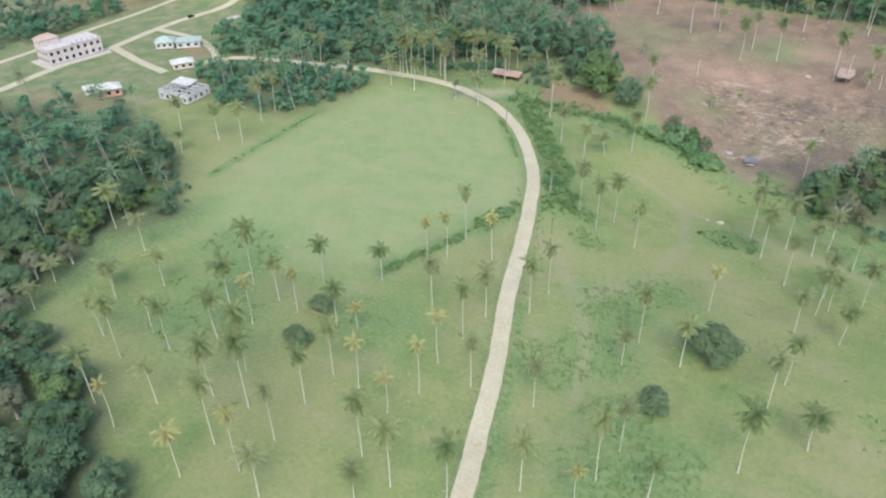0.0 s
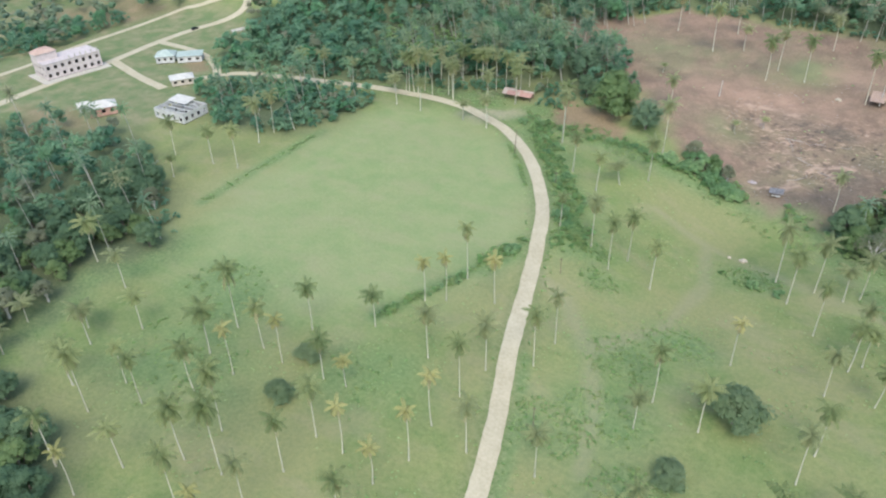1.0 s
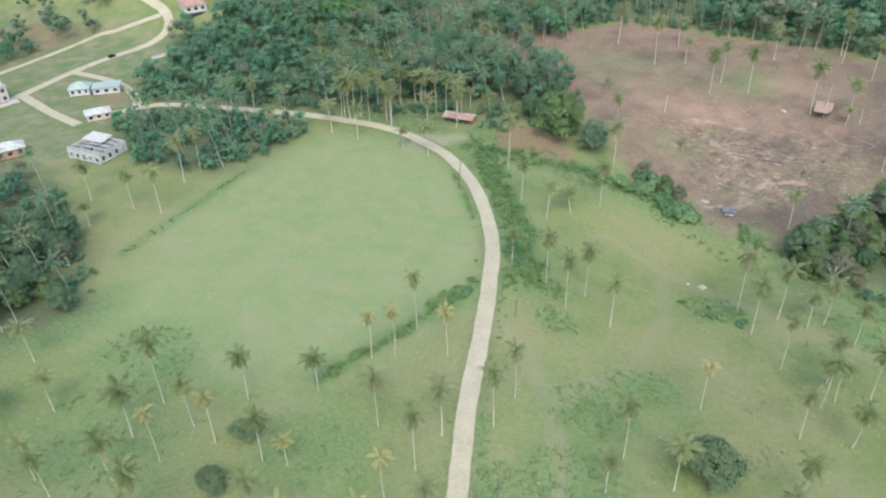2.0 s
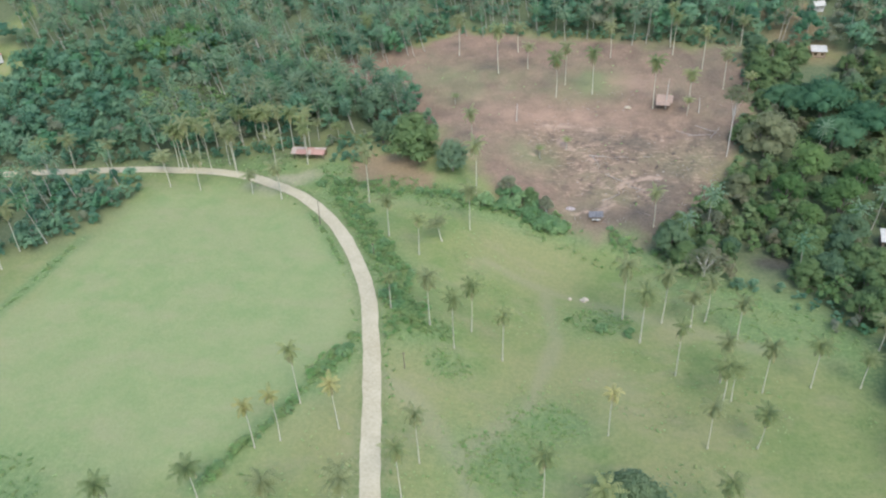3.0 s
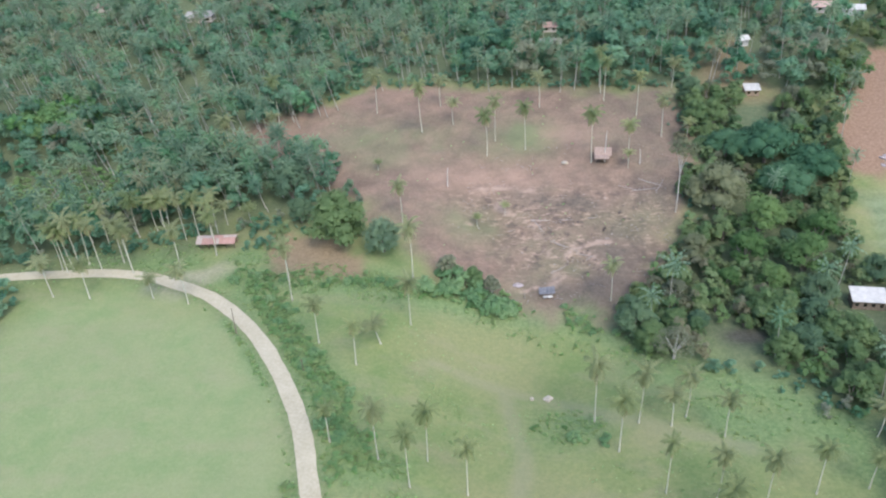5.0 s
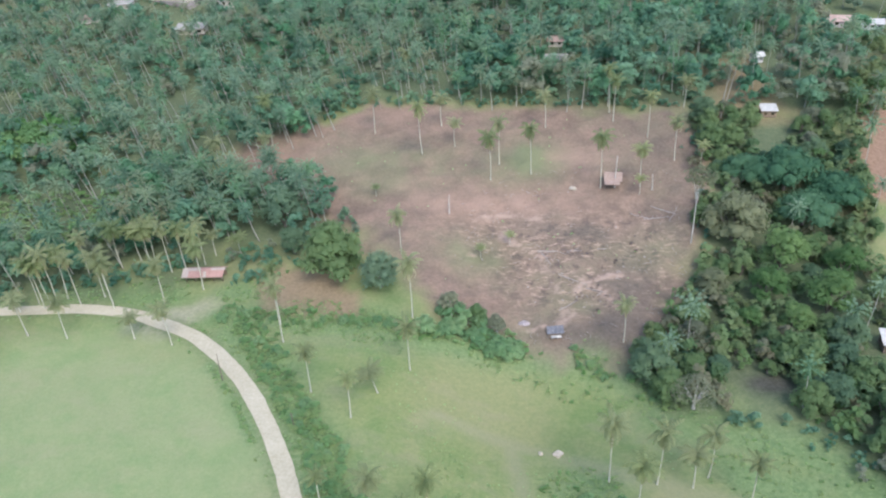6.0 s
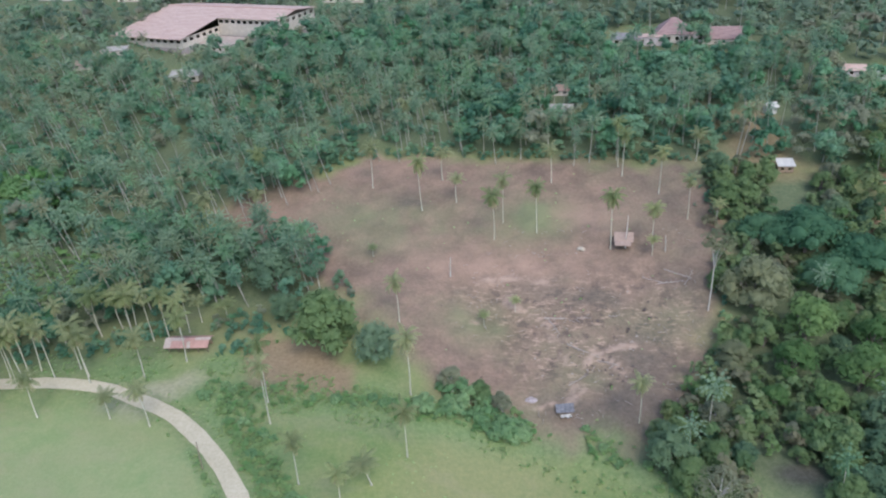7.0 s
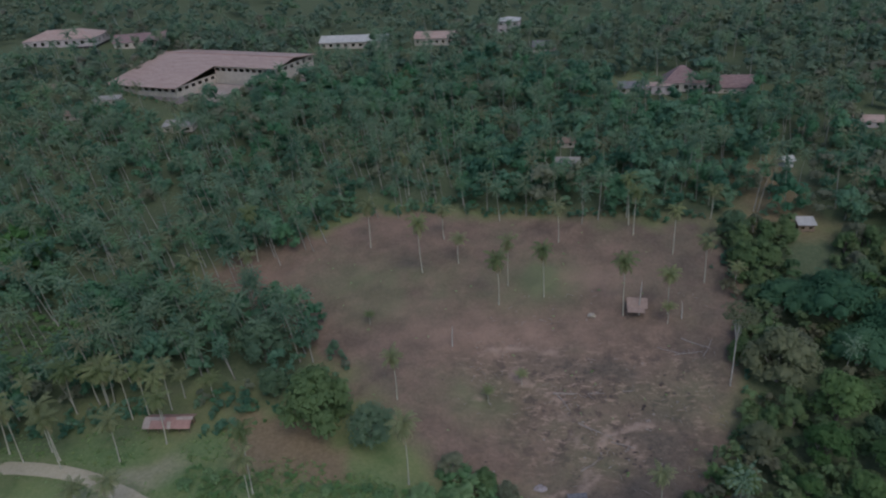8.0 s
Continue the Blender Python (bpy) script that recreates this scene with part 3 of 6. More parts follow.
def build_road(name, pts, width, label):
    """A cast slab with uneven, overgrown edges."""
    line = smooth_line(pts, 1.5)
    bm = bmesh.new()
    rows, s = [], 0.0
    for i, p in enumerate(line):
        d = (line[min(i + 1, len(line) - 1)] - line[max(i - 1, 0)]).normalized()
        side = Vector((d.y, -d.x, 0))
        s += 1.5
        wl = width / 2 + 0.3 * (float(value_noise(s, 0, 5.0, 21)) - 0.5) + 0.22 * (float(value_noise(s, 3, 1.6, 22)) - 0.5)
        wr = width / 2 + 0.3 * (float(value_noise(s, 9, 5.0, 23)) - 0.5) + 0.22 * (float(value_noise(s, 5, 1.6, 24)) - 0.5)
        row = []
        for off, up in ((-wl, -0.3), (-wl, 0.07), (0, 0.12), (wr, 0.07), (wr, -0.3)):
            q = p + side * off
            row.append(bm.verts.new((q.x, q.y, gz(q.x, q.y) + up)))
        rows.append(row)
    for a, b in zip(rows, rows[1:]):
        for k in range(4):
            bm.faces.new((a[k], a[k + 1], b[k + 1], b[k]))
    bmesh.ops.recalc_face_normals(bm, faces=bm.faces[:])
    return tagged(part(name, bm, ROAD), label, "road", kind="structure")


ROAD, _n, _l, _p = material("road_concrete", 0.9)
_c = ramp(_n, _l, noise_node(_n, _l, 0.12, 6, 0.65), (0.435, 0.38, 0.25), (0.545, 0.49, 0.345))
_c = mix(_n, _l, 0.3, _c, ramp(_n, _l, noise_node(_n, _l, 1.3, 5, 0.7), (0.27, 0.23, 0.165), (0.56, 0.505, 0.40)))
_l.new(_c, _p.inputs["Base Color"])
for lane in LANES:
    build_road(*lane)


# ---- trees ----
def frond_into(V, T, top, azim, elev, length, segs, wide, droop, rng):
    """One palm frond: a bending rib with drooping leaflets on both sides."""
    ca, sa = math.cos(azim), math.sin(azim)
    p, e = Vector(top), elev
    step = length / segs
    prev = None
    for i in range(segs + 1):
        t = i / segs
        fw = Vector((ca * math.cos(e), sa * math.cos(e), math.sin(e)))
        side = Vector((-sa, ca, 0))
        upn = side.cross(fw) * -1
        reach = wide * (0.35 + 1.3 * t * (1 - t) * 2) * (1.0 if t < 0.85 else 0.55)
        cur = (p.copy(), fw, side, upn, reach)
        if prev is not None:
            for sgn in (-1, 1):
                for q, gap in ((prev, 0.0),):
                    a, b = prev[0], cur[0].lerp(prev[0], 0.32)
                    down = Vector((0, 0, -1)) * (0.55 + 0.55 * rng.random())
                    tip = (prev[2] * sgn + prev[1] * 0.55 + down).normalized() * prev[4] * (0.85 + 0.3 * rng.random())
                    tip2 = (cur[2] * sgn + cur[1] * 0.6 + down).normalized() * cur[4] * (0.75 + 0.3 * rng.random())
                    k = len(V)
                    V += [tuple(a), tuple(b), tuple(b + tip2), tuple(a + tip)]
                    T += [(k, k + 1, k + 2), (k, k + 2, k + 3)]
        prev = cur
        p = p + fw * step
        e -= droop * (0.5 + t) / segs


def palm_trunk(seed, h, sides, trunk_segs):
    rng = random.Random(seed)
    bend = rng.uniform(-0.6, 0.6), rng.uniform(-0.6, 0.6)
    pts = []
    for i in range(trunk_segs + 1):
        t = i / trunk_segs
        s = math.sin(math.pi * t) * 0.5
        pts.append((bend[0] * s, bend[1] * s, h * t - (0.4 if i == 0 else 0)))
    V, T = [], []
    tube(V, T, pts, [0.165 - 0.06 * min(1, 1.6 * i / trunk_segs) + (0.1 if i == 0 else 0) for i in range(trunk_segs + 1)], sides)
    return V, T


def palm_fronds(seed, h, fronds, segs, size, first, last, wide=0.19):
    """Fronds from the steep young ones (first, degrees) down to the hanging old ones (last)."""
    rng = random.Random(seed)
    V, T = [], []
    for i in range(fronds):
        t = (i + 0.5) / fronds
        elev = radians(first + (last - first) * t + rng.uniform(-9, 9))
        frond_into(V, T, (0, 0, h - 0.1 + 0.25 * (1 - t)), i * 2.39996 + rng.uniform(-0.3, 0.3), elev,
                   size * (0.78 + 0.34 * math.sin(math.pi * min(1, t + 0.3))) * rng.uniform(0.8, 1.12), segs, size * wide, radians(rng.uniform(115, 165)) * (1 - 0.62 * t), rng)
    return V, T


def build_palm(name, seed, frond_mat, label, fronds=18, size=3.1):
    root = new(name)
    tagged(root, label, "palm tree", "coconut palms", "thing")
    t = new("trunk", mesh_from("trunk", *palm_trunk(seed, 13.0, 7, 8), TRUNK, smooth=True))
    c = new("crown", mesh_from("crown", *palm_fronds(seed, 13.0, fronds, 9, size, 72, -42, 0.21), frond_mat))
    d = new("dry_fronds", mesh_from("dry_fronds", *palm_fronds(seed + 3, 12.9, 9, 7, size * 0.95, -25, -75), DRY_FROND))
    d["label"] = "hanging dry straw-coloured fronds"
    t.parent = c.parent = d.parent = root
    # a cluster of nuts under the crown
    bm = bmesh.new()
    rng = random.Random(seed + 5)
    for i in range(6):
        a = i * 1.05 + rng.random() * 0.4
        bmesh.ops.create_icosphere(bm, subdivisions=1, radius=0.15, matrix=pose(0.28 * math.cos(a), 0.28 * math.sin(a), 12.6 - 0.25 * rng.random()))
    part("coconuts", bm, NUTS, root, "cluster of brownish green coconuts")
    return root


NUTS = plain("coconut_husk", (0.12, 0.12, 0.04), (0.26, 0.20, 0.08), 3)
placed = []


def stand(kind, x, y, h=None, turn=0.0, lean=(0.0, 0.0), wide=1.0, unit=13.0, sink=0.15):
    """A copy of a tree, standing on the ground at x, y."""
    up = (h / unit) if h else wide
    m = Matrix.Translation((x, y, gz(x, y) - sink))
    shear = Matrix.Identity(4)
    if h:
        shear[0][2], shear[1][2] = lean[0] / h, lean[1] / h
    placed.append((x, y))
    ob = copy_thing(kind, m)
    ob.matrix_basis = m @ shear @ pose(0, 0, 0, 0, 0, turn) @ Matrix.Diagonal((wide, wide, up, 1))
    return ob


def rid(ob):
    for o in (*ob.children_recursive, ob):
        bpy.data.objects.remove(o)


palm_kinds = [build_palm("coconut_palm", 11 + i, FROND, "tall slender coconut palm with a ragged green crown", 19 + 2 * i, 3.5 + 0.22 * i) for i in range(5)]
olive_kinds = [build_palm("coconut_palm", 61 + i, FROND_OLIVE, "slender coconut palm with a drooping olive crown", 19 + 2 * i, 3.7 + 0.22 * i) for i in range(3)]
yellow_kinds = [build_palm("coconut_palm", 31 + i, FROND_YELLOW, "slender coconut palm with a yellowed crown in grass", 15 + 2 * i, 3.2 + 0.2 * i) for i in range(3)]

# x, y, height, lean to the east, of palms seen singly
PALMS_SOUTH = [(-152.4, 68.4, 12.1, -0.2), (-141.3, 64.5, 17.6, 0.1), (-141.5, 75.4, 11.4, 0.3), (-132.5, 72.6, 14.0, -0.1), (-120.5, 57.8, 12.2, -0.3), (-99.7, 55.2, 18.5, -0.1), (-88.9, 62.4, 15.5, -0.1), (-90, 74.4, 15.2, -0.1), (-90.2, 85.4, 15.0, -0.3), (-70.2, 68.9, 16.8, -0.4), (-61.2, 66.1, 17.3, -0.3), (-124.7, 81.7, 13.9, -0.5), (-133.2, 50.6, 15.4, 0.0), (-50.2, 70.4, 16.0, 0.3), (-65.1, 59, 9.7, -0.1), (-81.9, 49.5, 12.5, -0.0), (-184.7, 77.6, 6.9, 0.3), (-178.1, 66.4, 7.8, 0.2), (-167.9, 84.3, 7.1, 0.0), (-38.2, 80.6, 14.7, 0.1), (-25.2, 90.9, 19.2, -0.0), (-14.2, 92.2, 10.1, 0.6), (-109.8, 76, 18.2, -0.1), (-100.8, 67.2, 19.9, -0.4)]
PALMS_SOUTH_MORE = [(-110.7, 66, 15.5, -0.5), (-161.6, 80.3, 11.6, 0.0)]
PALMS_MEADOW_WEST = [(-121, 101.7, 13.6, -0.2), (-101.6, 123.4, 10.6, -0.2), (-115.2, 113.9, 14.0, 0.2), (-100.2, 100.2, 12.9, 0.2), (-132.9, 104.5, 19.0, 0.3), (-91, 154, 17.0, -0.1), (-82.7, 119.7, 14.4, -0.2), (-192.7, 106, 14.2, 0.5), (-174.3, 101.4, 12.0, -0.1), (-154.7, 91.3, 11.0, 0.1), (-216.2, 156.2, 7.9, -0.6), (-131.8, 93.5, 13.7, -0.0), (-209, 193.2, 17.3, 0.4), (-200.4, 172.8, 16.0, 0.2), (-211.4, 171.1, 13.8, 0.5), (-229.4, 168.8, 14.3, 1.2), (-80, 194, 11.0, 0.6)]
PALMS_MEADOW_EAST = [(-69.7, 113.2, 16.4, -0.0), (-68.9, 124.3, 14.7, -0.0), (-60.6, 100.4, 14.3, 0.3), (-60, 133, 16.3, -0.3), (-59, 144, 15.7, 0.0), (-45.5, 103.7, 13.2, -0.1), (-23.3, 101.1, 13.9, 0.3), (-31, 139, 16.7, 0.3), (-32.1, 128.1, 10.6, 0.4), (-19, 135, 13.6, 0.2), (0.8, 107.7, 17.5, 0.2), (2.8, 130.6, 15.2, -0.4), (5, 141, 13.6, 0.3), (4, 164, 13.4, -0.7), (8, 178, 14.5, -0.0), (15, 166, 11.0, 0.8), (12.9, 121.2, 10.6, -0.2), (9, 189, 13.8, 0.1), (11, 182, 11.4, -0.1), (-2, 190, 16.3, -0.0), (19, 187, 15.1, -0.1), (31, 191, 13.8, 0.8), (43, 193, 10.0, 0.6), (-60, 185, 17.1, 0.9)]
PALMS_MEADOW_EAST_MORE = [(-57, 194, 16.1, 1.2), (-68, 191, 16.6, 0.6), (-47, 186, 15.4, 0.8)]
PALMS_ROAD_BEND = [(-185, 265, 17.1, -0.0), (-181, 266, 19.7, 0.2), (-174, 267, 17.1, -0.4), (-162, 265, 16.9, 0.8), (-140, 281, 16.4, 1.1), (-147, 268, 14.2, 0.6), (-107, 258, 20.0, 1.1), (-231.1, 247.4, 17.1, 1.3), (-210.4, 203.5, 16.2, 0.9), (-183, 252, 13.0, -0.4), (-164, 268, 14.5, -0.5), (-170, 251, 13.2, 1.7), (-149, 251, 7.9, 0.6), (-74, 232, 7.1, -2.6), (-91, 230, 13.3, 0.8), (-79, 222, 13.0, 1.1), (-96, 368, 17.1, 0.7), (-75, 353, 19.7, -0.6), (-76, 294, 15.0, 0.1), (-104, 250, 20.0, 1.9), (-134, 344, 13.8, 0.7), (-137, 360, 20.0, 0.3), (-86, 404, 17.0, -0.3), (-152, 340, 14.6, -0.5), (-136.5, 248.3, 13.0, -1.0)]
PALMS_ROAD_BEND_MORE = [(-169, 286, 15.5, 0.9), (-164, 290, 12.8, 0.9), (-159, 287, 14.8, 1.0), (-141, 288, 15.8, 1.1), (-137, 275, 15.4, 1.0), (-188, 267, 16.4, 1.6), (-168, 271, 15.6, 0.7), (-162, 291, 14.3, 1.3), (-160, 291, 14.0, 1.9), (-151, 284, 17.2, -0.0), (-180, 270, 17.4, 2.0), (-183, 266, 15.9, -1.1), (-192, 263, 6.5, -0.4), (-178, 281, 15.6, 1.2), (-147, 286, 15.6, 0.8), (-227.5, 257.1, 14.6, 2.3), (-212.7, 259.7, 12.5, 1.8), (-139, 293, 8.8, 0.1), (-130, 293, 7.5, 0.1)]
PALMS_CLEARING = [(-1, 379, 19.1, -1.6), (-16, 214, 19.6, 0.1), (-11, 203, 17.5, 0.5), (-5, 213, 17.6, 0.7), (3, 212, 11.0, -0.6), (7, 215, 14.2, 0.1), (15, 208, 12.8, -0.3), (51, 209, 10.8, -0.0), (-67, 243, 15.1, 0.5), (-69, 373, 12.3, 0.7), (-48, 338, 17.5, -0.9), (-33, 342, 18.4, -0.6), (-45, 347, 17.4, 0.4), (-62.5, 358, 10.7, 0.5), (-27, 370, 14.4, -1.4), (0, 374, 17.2, 0.7), (12, 362, 17.4, 0.1), (-8, 334, 20.0, -0.5), (6, 334, 15.7, -0.4), (20, 348, 15.8, -0.5), (29, 383, 12.1, -0.1), (29, 346, 8.1, 0.9), (-69, 265, 19.6, 0.4), (-7, 264, 14.6, -0.6)]
YELLOW_PALMS = [(-89.8, 52.4, 17.3, -0.1), (-99.6, 45.2, 13.2, -0.3), (-72.4, 81.9, 11.5, 0.2), (-82.3, 84.6, 14.6, 0.4), (-69.5, 91.1, 15.3, 0.1), (-70.6, 102.1, 15.6, -0.1), (-120.9, 90.7, 14.7, -0.0), (-123.3, 47.8, 13.1, -0.4), (-96, 139, 13.2, -0.1), (-91, 142, 14.7, 0.2), (-79, 148, 14.7, 0.2), (-94.3, 101.3, 8.6, 0.0), (-27.2, 83.8, 9.9, 0.1), (-18.3, 163.7, 14.4, 0.1), (-113.1, 99.9, 14.1, -0.0)]
YOUNG_PALMS = [(-50.2, 298.8, 4.6, 0.2), (-40.5, 306, 5.2, -0.1), (-89.2, 326.1, 4.2, 0.1), (5.3, 330.1, 7.5, 0.2)]
PALM_LISTS = [PALMS_SOUTH, PALMS_SOUTH_MORE, PALMS_MEADOW_WEST, PALMS_MEADOW_EAST, PALMS_MEADOW_EAST_MORE, PALMS_ROAD_BEND, PALMS_ROAD_BEND_MORE, PALMS_CLEARING]

rng = random.Random(7)
for palms in PALM_LISTS:
    bend = palms in (PALMS_ROAD_BEND, PALMS_ROAD_BEND_MORE)
    for x, y, h, lean in palms:
        kinds = palm_kinds if rng.random() < (0.25 if bend else 0.6) else olive_kinds
        stand(rng.choice(kinds), x, y, h, rng.uniform(0, 360), (lean, rng.uniform(-0.5, 0.5)), rng.uniform(1.05, 1.3) if bend or palms is PALMS_CLEARING or x < -148 else rng.uniform(0.9, 1.14))
for x, y, h, lean in YELLOW_PALMS:
    stand(rng.choice(yellow_kinds), x, y, h, rng.uniform(0, 360), (lean, rng.uniform(-0.5, 0.5)), rng.uniform(0.85, 1.05))
for x, y, h, lean in YOUNG_PALMS:
    stand(palm_kinds[1], x, y, h, rng.uniform(0, 360), (lean, rng.uniform(-0.2, 0.2)), 0.45 + 0.06 * h)


def ico(sub):
    bm = bmesh.new()
    bmesh.ops.create_icosphere(bm, subdivisions=sub, radius=1.0)
    v = np.array([tuple(p.co) for p in bm.verts])
    t = np.array([[q.index for q in f.verts] for f in bm.faces])
    bm.free()
    return v, t


ICO_ROUGH = ico(1)


def crown_arrays(seed, radius, low, high, lobes, cards, card, flat=1.0, sphere=None, core=0.74):
    """A crown of uneven lobes covered with separate leaf clusters."""
    r = np.random.RandomState(seed)
    sphere = sphere or ICO_ROUGH
    C, R = [], []
    mid, half = (low + high) / 2, (high - low) / 2
    for i in range(lobes):
        d = r.normal(size=3)
        d /= np.linalg.norm(d)
        d[2] = d[2] if d[2] > -0.75 else -d[2]
        k = r.uniform(0.5, 0.86)
        spread = 1.0 - 0.35 * max(0.0, d[2])
        C.append((d[0] * radius * k * spread, d[1] * radius * k * spread, mid + d[2] * half * k * flat))
        R.append(radius * r.uniform(0.20, 0.40))
    C, R = np.array(C), np.array(R)
    V, T, base = [], [], 0
    for c, q in zip(C, R):
        n = sphere[0] * (core * q * (1 + 0.6 * (r.rand(len(sphere[0]), 1) - 0.5)))
        n[:, 2] *= 0.82
        V.append(n + c)
        T.append(sphere[1] + base)
        base += len(n)
    k = r.randint(0, lobes, cards * 2)
    d = r.normal(size=(cards * 2, 3))
    d /= np.linalg.norm(d, axis=1)[:, None]
    d[:, 2] = np.where(d[:, 2] < -0.35, -d[:, 2], d[:, 2])
    p = C[k] + d * (R[k] * r.uniform(0.68, 1.22, cards * 2))[:, None] * np.array([1, 1, 0.85])
    hidden = np.zeros(len(p), bool)
    for j in range(lobes):
        hidden |= (np.linalg.norm(p - C[j], axis=1) < 0.78 * R[j]) & (k != j)
    p, d = p[~hidden][:cards], d[~hidden][:cards]
    n = len(p)
    nrm = 0.9 * d + np.array([0, 0, 0.7]) + 0.24 * r.normal(size=(n, 3))
    nrm /= np.linalg.norm(nrm, axis=1)[:, None]
    u = np.cross(nrm, r.normal(size=(n, 3)))
    u /= np.linalg.norm(u, axis=1)[:, None]
    w = np.cross(nrm, u)
    s = (card * r.uniform(0.6, 1.3, n))[:, None]
    quad = np.stack([p - u * s, p - w * s * 0.6 + nrm * s * 0.25, p + u * s, p + w * s * 0.6 + nrm * s * 0.2], 1).reshape(-1, 3)
    i = base + 4 * np.arange(n)
    V.append(quad)
    T.append(np.stack([i, i + 1, i + 2], 1))
    T.append(np.stack([i, i + 2, i + 3], 1))
    return np.concatenate(V), np.concatenate(T)


def build_tree(name, seed, leaf, label, category, radius, low, high, lobes, cards, card, bark=None, group="", limbs=4, flat=1.0, core=0.74, girth=1.0):
    rng = random.Random(seed)
    root = new(name)
    tagged(root, label, category, group, "thing")
    V, T = crown_arrays(seed, radius, low, high, lobes, cards, card, flat, core=core)
    c = new("crown", mesh_from("crown", V, T, leaf))
    c.parent = root
    TV, TT = [], []
    mid = (low + high) / 2
    fork = max(0.5, low * 0.8)
    thick = (0.035 * high + 0.08) * girth
    tube(TV, TT, [(0, 0, -0.5), (0.05, 0.03, fork * 0.5), (0, 0, fork), (0.1, 0, mid)], [thick * 1.3, thick, thick * 0.85, thick * 0.4], 7)
    for i in range(limbs):
        a = i * 2 * math.pi / limbs + rng.uniform(-0.4, 0.4)
        q = radius * rng.uniform(0.45, 0.65)
        tube(TV, TT, [(0, 0, fork * 0.95), (0.4 * q * math.cos(a), 0.4 * q * math.sin(a), (fork + mid) / 2 + 0.3), (q * math.cos(a), q * math.sin(a), mid + 0.25 * (high - mid))], [thick * 0.6, thick * 0.4, thick * 0.15], 5)
    t = new("trunk", mesh_from("trunk", TV, TT, bark or BARK, smooth=True))
    t.parent = root
    return root


tree_kinds = [
    build_tree("broadleaf_tree", 41, LEAF_DARK, "dense dark green broadleaf tree at the wood's edge", "tree", 4.6, 0.8, 9.5, 26, 1350, 0.36, group="woodland trees"),
    build_tree("broadleaf_tree", 42, LEAF_MID, "rounded fresh green broadleaf tree in the wood", "tree", 4.2, 0.6, 9.0, 24, 1250, 0.36, group="woodland trees"),
    build_tree("broadleaf_tree", 43, LEAF_DARK, "broad dark green tree with a lumpy crown", "tree", 5.2, 0.9, 11.0, 30, 1500, 0.38, group="woodland trees"),
    build_tree("broadleaf_tree", 44, LEAF_GREY, "greyish green tree with a thin open crown", "tree", 3.8, 2.6, 9.5, 22, 760, 0.36, PALE_BARK, group="woodland trees", core=0.7),
    build_tree("broadleaf_tree", 46, LEAF_MEADOW, "wide rounded tree with a greyish green crown on open grass", "tree", 5.6, 0.2, 7.8, 40, 3000, 0.32, group="meadow trees", core=0.74),
    build_tree("broadleaf_tree", 45, LEAF_MID, "tall narrow green tree among coconut palms", "tree", 3.4, 1.6, 12.0, 22, 850, 0.43, group="woodland trees"),
]
tree_kinds[4], tree_kinds[5] = tree_kinds[5], tree_kinds[4]
umbrella_tree = build_tree("umbrella_tree", 48, LEAF_EMERALD, "wide umbrella-shaped tree with a smooth emerald crown", "tree", 9.0, 3.2, 10.5, 46, 2600, 0.42, group="woodland trees", limbs=6)
domed_tree = build_tree("broadleaf_tree", 49, LEAF_OLIVE, "broad domed tree with a dense olive green crown", "tree", 7.0, 0.8, 12.0, 44, 2400, 0.38, group="woodland trees", limbs=5)
bright_tree = build_tree("broadleaf_tree", 56, LEAF_BRIGHT, "tall bright green tree with a billowing crown", "tree", 5.6, 0.6, 12.0, 46, 2300, 0.33, group="woodland trees", limbs=5, core=0.6)
twig_tree = build_tree("bare_tree", 57, LEAF_GREY, "half bare grey tree with spreading pale branches", "tree", 5.0, 2.2, 8.6, 30, 1100, 0.22, PALE_BARK, limbs=7, core=0.2)
rounded_tree = build_tree("broadleaf_tree", 58, LEAF_SHADE, "large rounded tree with a soft bluish green crown", "tree", 6.0, 0.2, 10.5, 46, 2400, 0.34, group="woodland trees", limbs=5, core=0.62)
slender_tree = build_tree("slender_tree", 59, LEAF_OLIVE, "slender tree with a long pale trunk and small crown", "tree", 4.8, 18.0, 25.0, 26, 900, 0.3, PALE_BARK, limbs=6, core=0.3, girth=0.17)
tree_kinds.append(build_tree("broadleaf_tree", 47, LEAF_MID, "bushy green tree with leaves down to the ground", "tree", 4.6, -1.5, 8.6, 40, 2400, 0.30, group="woodland trees"))
bush_kinds = [
    build_tree("bush", 51, LEAF_BUSH, "low rounded green bush on open grass", "bush", 2.3, -0.4, 2.6, 10, 300, 0.28, group="bushes", limbs=3),
    build_tree("bush", 52, LEAF_BUSH, "low green bush beside the road", "bush", 2.8, -0.5, 3.0, 11, 340, 0.29, group="bushes", limbs=3),
    build_tree("bush", 53, LEAF_BAMBOO, "bright green leafy shrub beside the road", "bush", 2.0, -0.4, 2.3, 9, 260, 0.27, group="bushes", limbs=3),
]


def clear_of(x, y, gap, keep_outs=()):
    for px, py in placed:
        if abs(px - x) < gap and abs(py - y) < gap and (px - x) ** 2 + (py - y) ** 2 < gap * gap:
            return False
    for a, b, r in keep_outs:
        if (a - x) ** 2 + (b - y) ** 2 < r * r:
            return False
    return True


